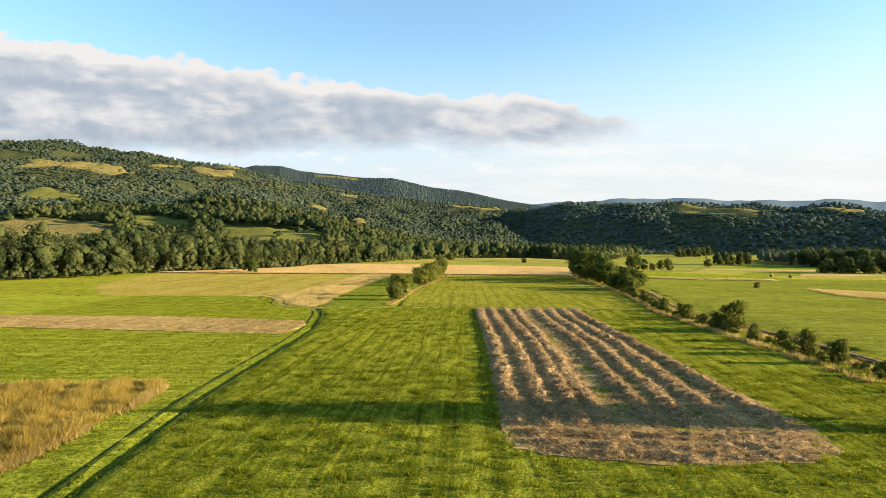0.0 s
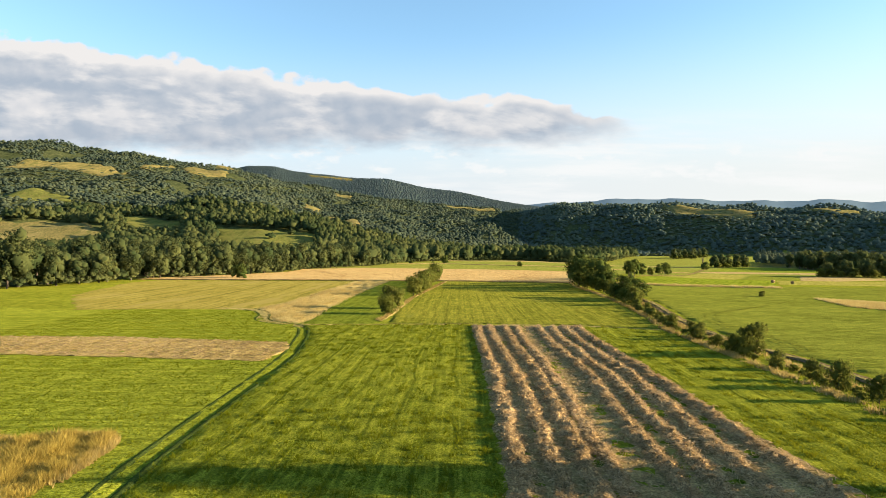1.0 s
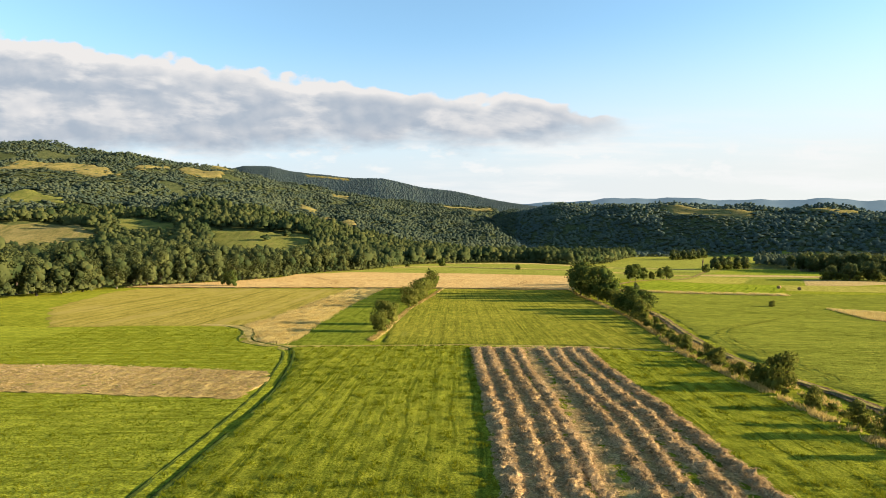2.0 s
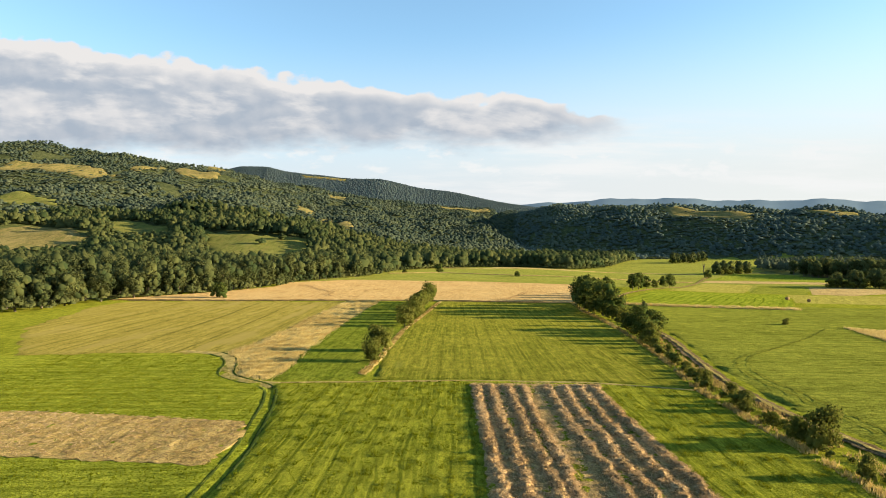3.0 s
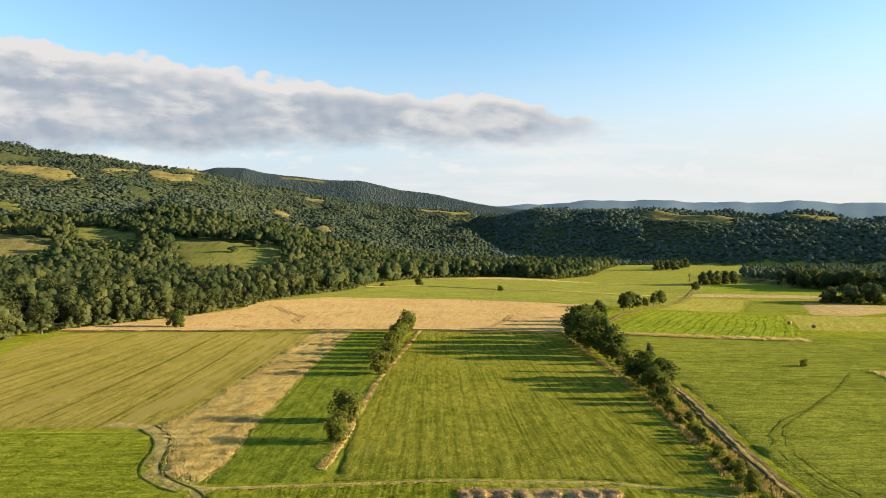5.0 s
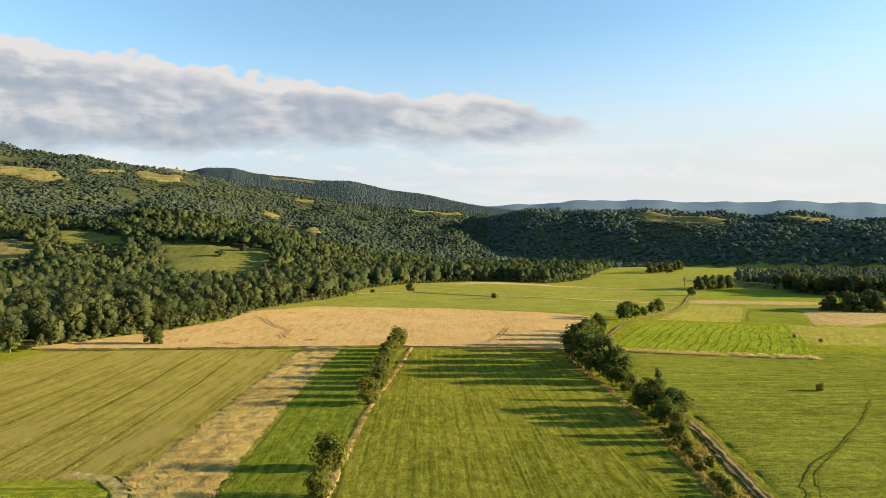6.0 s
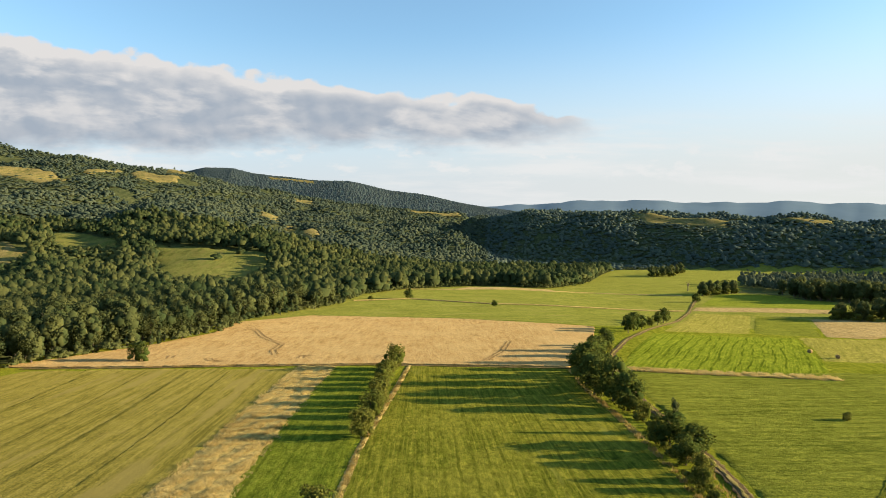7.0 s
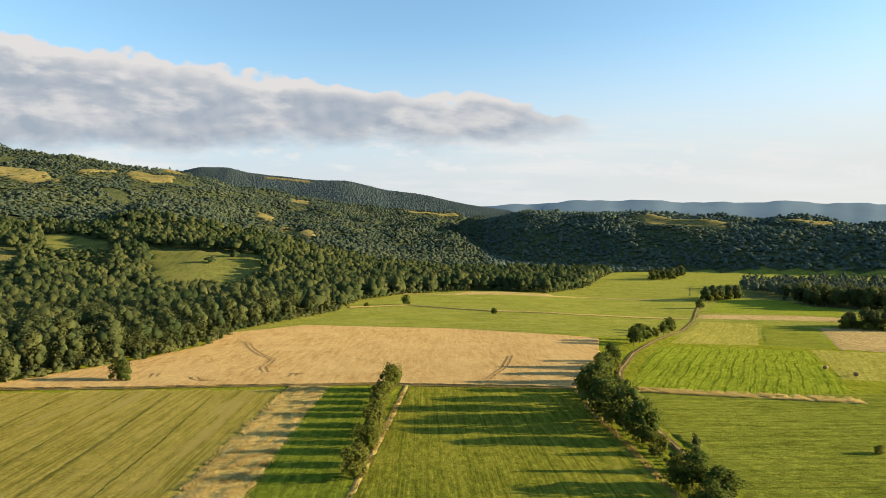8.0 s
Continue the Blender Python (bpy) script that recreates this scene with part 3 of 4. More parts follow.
field("meadow_right", [(46, 15), (300, 15), (300, 240), (128, 262), (61, 266), (54.5, 235), (53.5, 210), (51, 175), (46.5, 146), (44, 127), (44, 104), (46, 90)], M_meadow_right, 0.02, "wide bright green meadow with wavy mowing streaks", "meadow", 2.0, ripple(5, 0.22, 47))
field("dry_corner", [(-60, 57), (-38.2, 53.8), (-32, 55.2), (-26.3, 56.3), (-24.8, 54.2), (-24.4, 44), (-24.4, 38.5), (-24.3, 30), (-60, 24)], M_dry_floor, 0.12, "matted dry brown grass in a meadow corner", "meadow", 1.5, ripple(3, 0.15, 49))
field("pale_floor", PALE, M_pale_floor, 0.10, "matted pale dry grass strip", "meadow", 1.5, ripple(3, 0.12, 56), 2.0, 0.9)
field("meadow_beyond", BEYOND, M_beyond, 0.06, "smooth green meadow behind the wheat", "meadow", 3.0, ripple(6, 0.10, 46))
field("field_swaths", [(100, 357), (160, 351), (131, 285), (120, 261), (60, 270), (72, 300)], M_right, 0.06, "green field with wavy mowing swaths", "field", 2.0, ripple(7, 0.06, 48))
field("field_pale", [(164, 468), (192, 454), (148.5, 367), (108, 366)], M_pale_field, 0.06, "pale yellow-green mown field", "field", 3.0, ripple(5, 0.05, 50))
field("field_green", [(194, 453), (215, 434), (174, 354), (150, 367)], M_meadow_right, 0.06, "dark green field plot", "field", 3.0, ripple(5, 0.08, 51))
field("field_tan", [(217, 435), (238, 433), (262, 400), (227, 372), (190, 344), (176, 354)], M_tan, 0.10, "tan stubble plot", "field", 3.0, ripple(4, 0.12, 52))
field("field_bales", [(163, 354), (189, 342), (250, 338), (200, 262), (132, 284)], M_pale_field, 0.05, "light mown plot with hay bales", "field", 3.0, ripple(5, 0.05, 53))
field("field_upper", [(190, 520), (251, 628), (292, 612), (284, 566), (300, 548), (270, 493)], M_right_upper, 0.06, "bright green mown field before a wood", "field", 3.0, ripple(5, 0.06, 57))
field("stubble_band", [(181, 506), (236, 498), (266, 482), (253, 462), (220, 471), (168, 481)], M_tan, 0.10, "tan stubble band across the valley", "field", 3.0, ripple(4, 0.1, 54))
ribbon("dry_balk", [(61.0, 266.3), (90, 260.5), (117.6, 253.0)], 6.0, M_pale_floor, 0.16, "dry pale grass balk between two meadows", "path", (-0.2, 0.1, 0.15, 0.1, -0.2), 1.0, 0.6)
field("far_plot", [(20, 622), (110, 622), (112, 650), (40, 655)], M_tan, 0.10, "small pale stubble plot before the wood", "field", 4.0, ripple(5, 0.1, 55))
for key, poly in CLEARINGS.items():
    field(key, poly, M_green_pasture if key in ("slope_pasture", "upper_pasture", "side_pasture") else M_hill_meadow, 0.8 if poly[0][1] < 1000 else 2.0, "green sloping pasture clearing between trees" if key in ("slope_pasture", "upper_pasture", "side_pasture") else "golden dry pasture clearing between trees", "pasture", 9.0, ripple(30, 0.4, 60), 9.0, 5.0)

# tracks, paths and the dirt road
RUT_A = [(-19.2, 22), (-19.8, 31), (-20.6, 38.4), (-21.7, 48.3), (-22.2, 61.2), (-22.6, 82), (-23.1, 93), (-24.7, 104.5), (-25.9, 113), (-27.8, 121), (-30.5, 124.6), (-34.6, 127.2), (-38.4, 131.0), (-40.0, 136), (-40.8, 141.5), (-43, 147), (-47.5, 152.5)]
RUT_B = [(-17.6, 22), (-18.2, 31), (-19, 38.5), (-20.1, 48.3), (-20.6, 63.2), (-20.9, 83.5), (-21.4, 93), (-23, 104.5), (-24.4, 113.2), (-26.2, 121.6), (-28.6, 125.6), (-32.6, 128.6), (-35.9, 131.9), (-37.6, 136.4), (-38.9, 142.5), (-41.2, 148.8), (-46, 154.6)]
ribbon("wheel_track", RUT_A, 0.62, M_rut, 0.13, "pressed wheel rut across the meadow, its shade painted in", "wheel track", (-0.12, 0.0, -0.02, 0.0, -0.12), 0.5, 0.07)
ribbon("wheel_track", RUT_B, 0.62, M_rut, 0.13, "pressed wheel rut across the meadow, its shade painted in", "wheel track", (-0.12, 0.0, -0.02, 0.0, -0.12), 0.5, 0.07, seed=2)
ribbon("track_verge", [(-27, 123.5), (-29.6, 125.2), (-33.6, 127.9), (-37.2, 131.4), (-38.8, 136.2), (-39.8, 142), (-42.1, 148), (-46.8, 153.6), (-54, 155.5)], 4.2, M_path, 0.09, "dry trodden verge round a bend of the track", "path", (-0.2, 0, 0.0, 0, -0.2), 0.6, 0.5, 12)
ribbon("headland_path", [(-36, 131), (-29, 126.3), (-17, 127.3), (1.4, 129), (21, 127.9), (35, 123)], 1.2, M_path, 0.08, "dry trodden grass path between fields", "path", (-0.16, 0, 0.02, 0, -0.16), 0.6, 0.25)
ribbon("row_path", [(-15.5, 133), (-14.2, 150), (-13.4, 172), (-12.8, 190), (-10.6, 213), (-8.2, 240), (-6, 268), (-5.4, 274)], 2.1, M_pale_floor, 0.12, "dry grass verge beside a row of bushes", "path", (-0.2, 0, 0.03, 0, -0.2), 0.7, 0.35)
ROAD = [(44, 12), (43.8, 60), (43.6, 90), (42.8, 97), (41.8, 104), (41.3, 112), (41.5, 127), (44, 146), (48.5, 175), (50.8, 210), (52, 234), (56.5, 268), (64, 295), (81, 333), (103, 371), (135, 420), (163, 473), (187, 526), (215, 585)]
ribbon("road", ROAD, 2.2, M_road, 0.14, "rutted dirt farm road beside the hedge", "road", (0.0, 0.10, -0.02, 0.10, 0.14, 0.10, -0.02, 0.10, 0.0), 1.0, 0.35)
ribbon("road_grass", ROAD[1:], 0.6, M_path, 0.26, "strip of dry grass between road ruts", "path", (0, 0.06, 0), 1.0, 0.25, 3)
for k, (x, wide) in enumerate([(-67.3, 0.8), (-55, 0.2), (-79, 0.3), (-95, 0.25)]):
    ribbon("mown_line", [(x + 0.3, max(156, 152 - 2.1 * (x + 80))), (x, 190), (x - 0.8, 221), (x - 3.4, 266)], wide, M_mown_line, 0.10, "dark line between mown swaths", "path", (0, 0.01, 0), 1.5, 0.3, k)
for k, pts in enumerate([[(97.2, 201), (96.6, 199.7), (83.7, 183.2), (66.2, 164), (57.6, 156.4), (51.5, 148), (48.7, 140.8), (47.5, 131.3), (47.8, 122), (47.4, 100)],
                         [(74, 172), (65, 162.2), (57, 153.8), (53.4, 147.6), (50.6, 139.4), (49.3, 131.4), (49.5, 122), (49.0, 100)]]):
    ribbon("wheel_track", pts, 0.26, M_faint, 0.24, "faint curved wheel rut in the green meadow", "wheel track", (0.0, 0.0, 0.0), 0.8, 0.12, 20 + k)
ribbon("field_edge", [(-46, 630), (20, 622), (71, 625), (143, 630), (212, 606)], 4.5, M_pale_floor, 0.45, "dry grass balk between meadows", "path", (-0.5, 0.0, 0.15, 0.0, -0.5), 2.0, 0.9, 5)
ribbon("ditch_edge", [(-47, 507), (-10, 523), (43, 483.5), (94, 474.5), (160, 479)], 1.6, M_ditch, 0.36, "dark ditch line along a dry balk", "path", (-0.1, 0.0, -0.1), 2.0, 0.4, 6)
ribbon("field_edge", [(-48, 512), (-10, 527), (43, 487), (94, 478), (163, 482)], 4.0, M_pale_floor, 0.45, "dry grass balk between meadows", "path", (-0.5, 0.0, 0.15, 0.0, -0.5), 2.0, 0.5)
ribbon("wheat_edge", [(-122, 270.5), (-88, 271.5), (-57, 273.5), (-15, 275.3), (44, 268.3)], 1.8, M_ditch, 0.14, "dark ditch edge along the wheat", "path", (0, -0.1, 0), 1.5, 0.3)
for k, pts in enumerate([[(-80, 351), (-78.3, 362), (-74.1, 357), (-68, 340), (-61, 326), (-54.6, 317), (-54.4, 308), (-54.8, 302), (-51.6, 292)], [(-84.6, 286), (-86, 293)], [(-72, 286), (-70, 281.5), (-64, 280)], [(-42, 286), (-42.4, 292), (-39, 289)], [(-17, 285), (-15.7, 291), (-11, 295)], [(18, 280), (26, 300), (31, 322)]]):
    for side in (0, 1.7):
        ribbon("wheat_track", [(x + side, y + side * 0.4) for x, y in pts], 0.42, M_pressed, 0.48, "curved tractor line pressed into wheat", "wheel track", (0, 0, 0), 0.8, 0.1, k)


# ---------------------------------------------------------------- far mountains
def build_range():
    u = np.linspace(-0.3, 1.1, 90)
    crest = np.interp(u, (-0.3, 0.10, 0.15, 0.22, 0.30, 0.37, 0.44, 0.56, 0.62, 1.1), (250, 278, 290, 312, 322, 314, 306, 318, 306, 300)) + 5 * np.sin(u * 60) + 3 * np.sin(u * 141 + 1)
    rows = []
    for k, (y, h) in enumerate(((3650, -60), (3850, 0.35), (4050, 0.72), (4250, 1.0), (4450, 0.9), (4600, -60))):
        z = crest * h if h > 0 else np.full(len(u), -60.0)
        rows.append(np.stack([u * y, np.full(len(u), float(y)), z + (waves(u * y, u * 0 + y, 260, 70 + k) * 9 if 0 < h < 1 else 0)], 1))
    v = np.stack(rows).reshape(-1, 3)
    n = len(u)
    i = (np.arange(len(rows) - 1)[:, None] * n + np.arange(n - 1)).ravel()
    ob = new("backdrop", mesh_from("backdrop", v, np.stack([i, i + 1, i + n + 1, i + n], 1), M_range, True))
    tagged(ob, "distant wooded mountain range on the horizon, blue with painted haze", "mountains", kind="structure")


build_range()

# ---------------------------------------------------------------- plants
ICO = {}


def ico(level):
    if level not in ICO:
        bm = bmesh.new()
        bmesh.ops.create_icosphere(bm, subdivisions=level, radius=1.0)
        ICO[level] = (np.array([v.co[:] for v in bm.verts]), np.array([[v.index for v in f.verts] for f in bm.faces]))
        bm.free()
    return ICO[level]


def crown_points(r, n, height, radius, base, lobes, squat=1.0):
    """Points and outward directions on the lobes of a crown that starts at base and ends at height."""
    mid, half = (base + height) / 2, (height - base) / 2
    centres = []
    for k in range(lobes):
        a, h = r.uniform(0, 6.28), r.uniform(-0.75, 0.85)
        d = math.sqrt(max(0.05, 1 - h * h)) * r.uniform(0.35, 0.85)
        centres.append((d * radius * math.cos(a), d * radius * math.sin(a), mid + h * half * 0.85, radius * r.uniform(0.28, 0.5)))
    centres.append((0, 0, mid + half * 0.55, radius * 0.45))
    c = np.array(centres)
    pick = r.choice(len(c), n, p=c[:, 3] ** 2 / (c[:, 3] ** 2).sum())
    way = r.normal(size=(n, 3))
    way[:, 2] += 0.25
    way /= np.linalg.norm(way, axis=1)[:, None]
    p = c[pick, :3] + way * (c[pick, 3] * r.uniform(0.70, 1.16, n))[:, None] * (1, 1, squat)
    p[:, 2] = np.maximum(p[:, 2], base * 0.6)
    return p, way


def unit(v):
    return v / np.maximum(np.linalg.norm(v, axis=-1, keepdims=True), 1e-6)


def leaf_quads(r, p, way, size, rough=0.5):
    """Small bent leaf sprays at the points; they face roughly outward and take the light as the crown's own rounding does."""
    n = len(p)
    face = unit(way + r.normal(scale=0.55, size=(n, 3)))
    a = unit(np.cross(face, r.normal(size=(n, 3))))
    b = np.cross(face, a)
    s = (size * r.uniform(0.6, 1.3, n))[:, None]
    v = np.stack([p - a * s, p - b * s * 0.6 + face * s * 0.2, p + a * s, p + b * s * 0.7], 1).reshape(-1, 3)
    lit = np.repeat(unit(way + r.normal(scale=rough * 0.6, size=(n, 3))), 4, 0)
    i = np.arange(n)[:, None] * 4
    return v, i + np.arange(4), lit


def tube(path, radii, sides=6):
    v, f = [], []
    for k, (p, rad) in enumerate(zip(path, radii)):
        for s in range(sides):
            a = 2 * math.pi * s / sides
            v.append((p[0] + rad * math.cos(a), p[1] + rad * math.sin(a), p[2]))
        if k:
            for s in range(sides):
                a, b = (k - 1) * sides + s, (k - 1) * sides + (s + 1) % sides
                f.append((a, b, b + sides, a + sides))
    return v, f


def trunk_mesh(r, height, radius, base, thick, limbs=6):
    verts, faces = [], []

    def add(path, radii, sides):
        v, f = tube(path, radii, sides)
        faces.extend(tuple(i + len(verts) for i in q) for q in f)
        verts.extend(v)

    top = height * 0.8
    lean = (r.uniform(-0.05, 0.05), r.uniform(-0.05, 0.05))
    steps = [(lean[0] * z + r.normal() * 0.03, lean[1] * z + r.normal() * 0.03, z) for z in np.linspace(-0.3, top, 7)]
    add(steps, np.linspace(thick, thick * 0.2, 7) * [1.35, 1.05, 1, 1, 1, 1, 1], 7)
    for k in range(limbs):
        z = base + (top - base) * (k + 0.3) / (limbs + 0.5)
        a = k * 2.4 + r.uniform(-0.4, 0.4)
        reach = radius * r.uniform(0.45, 0.75)
        add([(lean[0] * z + math.cos(a) * reach * s, lean[1] * z + math.sin(a) * reach * s, z + reach * 0.7 * s ** 0.8) for s in (0, 0.4, 0.75, 1)],
            [thick * 0.45, thick * 0.3, thick * 0.18, thick * 0.06], 5)
    return mesh_from("trunk", verts, faces, M_bark, True)


def make_tree(name, seed, height, radius, base, lobes, leaves, size, mat, squat=1.0, core=0.28):
    """One plant at the origin, out of sight below the ground until it is copied to its places."""
    r = np.random.RandomState(seed)
    p, way = crown_points(r, leaves, height - size * 0.5, radius, base, lobes, squat)
    v, f, lit = leaf_quads(r, p, unit(way + unit(p - (0, 0, (base + height) / 2)) * 0.8), size, 0.75)
    # a rough inner mass of foliage behind the sprays
    iv, jf = ico(1)
    q, _ = crown_points(r, 16, height * 0.93, radius * 0.8, base, lobes, squat)
    cores_v, core_lit = [v], [lit]
    core_tris, at = [], len(v)
    for c in q:
        blob = iv * (1 + r.normal(scale=0.12, size=(len(iv), 1))) * radius * core + c
        cores_v.append(blob)
        core_lit.append(unit(unit(blob - c) + unit(blob - (0, 0, (base + height) / 2)) * 0.8))
        core_tris.append(jf + at)
        at += len(blob)
    tris = np.concatenate(core_tris)
    verts = np.concatenate(cores_v)
    faces = [tuple(x) for x in f.tolist()] + [tuple(x) for x in tris.tolist()]
    crown = mesh_from("crown", verts, faces, mat, normals=np.concatenate(core_lit))
    return crown, trunk_mesh(r, height, radius, base, max(0.06, height * 0.022), 6 if leaves > 1000 else 3)


def plant(name, meshes, x, y, scale, turn, label, category, group, stretch=1.0, sink=0.0):
    crown, trunk = meshes
    thing = new(name)
    thing.matrix_basis = Matrix.Translation((x, y, float(terrain(x, y)) - sink)) @ Matrix.Rotation(turn, 4, "Z") @ Matrix.Diagonal((scale, scale, scale * stretch, 1))
    for part_name, me in (("crown", crown), ("trunk", trunk)):
        ob = new(part_name, me)
        ob.parent = thing
    return tagged(thing, label, category, group)


TREES = [make_tree("broadleaf_tree", 100 + k, 10, 3.6 + 0.3 * (k % 3), 0.5, 24, 2000, 0.30, M_leaf) for k in range(4)]
BUSHES = [make_tree("bush", 120 + k, 4.5, 2.1 + 0.2 * k, 0.3, 13, 1700, 0.17, M_bush, 0.9, 0.21) for k in range(4)]
SCRUB = [make_tree("bush", 130 + k, 4.5, 2.6, 0.2, 9, 380, 0.34, M_bush, 0.9) for k in range(3)]
WOODS = [make_tree("forest_tree", 140 + k, 13 + k % 3, 4.0 + 0.45 * (k % 4), 0.4, 24, 1250, 0.36, M_forest, 1.0, 0.36) for k in range(6)]
SLIM = [make_tree("slim_tree", 160 + k, 12, 2.0, 0.8, 16, 620, 0.36, M_forest, 1.3, 0.36) for k in range(2)]

r = random.Random(5)
# right-hand hedge: x, y, height, kind (t tree, b bush)
# First two trees are unseen, added to cast the shadows on the near meadow.
HEDGE_NEAR = [(37.5, 46.9, 13.0, "u"), (42, 30, 6, "t"), (39.6, 56, 1.6, "b"), (39.3, 63, 1.7, "b"), (38.6, 69.5, 2.8, "b"), (38.0, 75, 3.2, "b"), (37.4, 78.8, 2.7, "b"),
              (36.9, 85.5, 2.5, "b"), (38.2, 94.8, 5.2, "b"), (37.0, 97.8, 3.2, "b"), (36.8, 103, 2.2, "b"), (36.8, 110.0, 3.0, "b"), (37.6, 113, 2.4, "b"), (38.4, 118.5, 2.2, "b"),
              (37.4, 125, 2.6, "b"), (38.6, 131, 1.9, "b"), (39.0, 138, 1.9, "b")]
HEDGE_MIDDLE = [(40.0, 146, 1.8, "b"), (41.4, 155, 2.2, "b"), (41.0, 162, 2.6, "b"), (41.6, 167.5, 4.2, "b"), (43.4, 172, 4.8, "b"), (43.8, 180, 5.8, "w"),
                (47.0, 184.5, 6.4, "w"), (45.0, 190.5, 6.9, "w"), (49.2, 199.0, 7.8, "s"), (42.8, 192, 4.6, "b"), (45.4, 199, 4.0, "b"), (46.2, 209, 4.6, "b"),
                (45.2, 217, 9.8, "t"), (44.6, 226, 11.1, "t"), (41.8, 233, 11.3, "t")]
HEDGE_FAR = [(46.2, 238, 10.5, "t"), (42.8, 246, 11.5, "t"), (44.8, 255, 10.3, "t"), (49.5, 266, 8.6, "t"), (52.5, 276, 9.4, "t"), (57, 288, 8.0, "t"),
             (63, 300, 8.8, "t"), (66.5, 311, 6.5, "t"), (88, 354, 8.0, "t"), (93, 362, 8.6, "t"), (99.5, 371, 7.2, "t"), (108, 385, 5.0, "b"),
             (116, 396, 7.0, "t"), (123, 407, 8.0, "t"), (127, 414, 6.5, "t")]
for x, y, h, kind in HEDGE_NEAR + HEDGE_MIDDLE + HEDGE_FAR:
    if kind == "t":
        plant("hedge_tree", TREES[r.randrange(4)], x, y, h / 10, r.uniform(0, 6.28), "dark green leafy tree in a field hedge", "tree", "hedge trees", r.uniform(0.95, 1.05))
    elif kind == "w":
        plant("hedge_tree", TREES[r.randrange(4)], x, y, h / 7.4, r.uniform(0, 6.28), "broad rounded green tree in a field hedge", "tree", "hedge trees", 0.74)
    elif kind == "u":
        plant("hedge_tree", TREES[1], x, y, h / 16, r.uniform(0, 6.28), "tall slim green tree in a field hedge", "tree", "hedge trees", 1.6)
    elif kind == "s":
        plant("hedge_tree", SLIM[0], x, y, h / 12 * 0.6, r.uniform(0, 6.28), "slim upright tree in a field hedge", "tree", "hedge trees", 1.66)
    else:
        plant("hedge_bush", BUSHES[r.randrange(4)], x, y, h / 4.5 * 0.80, r.uniform(0, 6.28), "olive green bush in a field hedge", "bush", "hedge bushes", r.uniform(1.2, 1.4), h * 0.09)
for k in range(64):
    y = 58 + k * 2.45 + r.uniform(-0.8, 0.8)
    x = np.interp(y, (55, 100, 122, 140, 166, 200, 215), (38.8, 37.4, 37.0, 38.8, 41.2, 44.6, 45.6)) + r.uniform(-0.9, 0.9)
    plant("hedge_bush", SCRUB[r.randrange(3)], float(x), y, r.uniform(0.7, 1.3 if y < 92 else 1.9) / 4.5, r.uniform(0, 6.28), "low scrubby bush in dry hedge grass", "bush", "hedge bushes", r.uniform(0.7, 1.0))
for k in range(26):
    y = 214 + k * 3.9 + r.uniform(-1, 1)
    x = np.interp(y, (214, 235, 262, 275, 300, 316), (45.2, 44.2, 47.5, 51.5, 62.5, 68.5)) + r.uniform(-1.6, 1.6)
    plant("hedge_bush", SCRUB[r.randrange(3)], float(x), y, r.uniform(1.8, 4.4) / 4.5, r.uniform(0, 6.28), "leafy undergrowth bush below hedge trees", "bush", "hedge bushes", r.uniform(0.9, 1.2))
for x, y, h in [(-15.2, 145, 4.0), (-15.4, 157, 5.2), (-13.2, 197, 5.5), (-12.4, 212, 5.3), (-11.6, 224, 6.0), (-11.8, 231, 5.1), (-12.2, 240, 5.8), (-12, 246, 4.6), (-12, 253, 5.3), (-11.2, 260, 4.4), (-12.8, 204, 4.4), (-12, 218, 4.6), (-9.8, 268, 7.1)]:
    plant("row_bush", BUSHES[r.randrange(4)], x, y, h / 4.5, r.uniform(0, 6.28), "rounded green bush beside a dry path", "bush", "row of bushes", 1.1, h * 0.08)
for x, y, h, kind in [(-92, 283, 8.2, "t"), (42, 471, 5.0, "t"), (-11, 530, 9.5, "t"), (-37, 518, 3.6, "b"), (91.2, 209.6, 2.3, "b"), (198, 546, 9, "t")]:
    plant("field_tree" if kind == "t" else "field_bush", TREES[r.randrange(4)] if kind == "t" else BUSHES[1], x, y, h / (10 if kind == "t" else 4.5), r.uniform(0, 6.28),
          "single leafy tree standing in a field" if kind == "t" else "single low bush standing in a meadow", "tree" if kind == "t" else "bush", "single plants", 0.9, h * 0.09)


# ---------------------------------------------------------------- woods
def wood_sites(polygon, spacing, x0, x1, y0, y1, seed):
    rr = np.random.RandomState(seed)
    gx, gy = np.meshgrid(np.arange(x0, x1, spacing), np.arange(y0, y1, spacing * 0.87))
    gx = gx + (np.arange(gx.shape[0]) % 2)[:, None] * spacing / 2 + rr.uniform(-0.6, 0.6, gx.shape) * spacing
    gy = gy + rr.uniform(-0.6, 0.6, gy.shape) * spacing
    x, y = gx.ravel(), gy.ravel()
    keep = inside(x, y, polygon)
    for poly in CLEARINGS.values():
        keep &= ~inside(x, y, poly) | ((rr.uniform(0, 1, len(x)) < np.where(y > 1200, 0.5, 0.05)) & (waves(x, y, 45, 99) > np.where(y > 1200, 0.15, 0.4)))
    return x[keep], y[keep]


def lowered(x, y, h):
    """Trees on the valley side of the pastures, cut lower so that the camera sees the clearings."""
    low = np.zeros(len(x), bool)
    for poly in CLEARINGS.values():
        for k in (0.985, 0.97, 0.95, 0.93, 0.91, 0.89):
            low |= inside(x, y, [(a * k, b * k) for a, b in poly])
    return np.where(low, np.minimum(h, np.where(y > 1200, 4.5, 6.0 + 0.2 * h)), h)


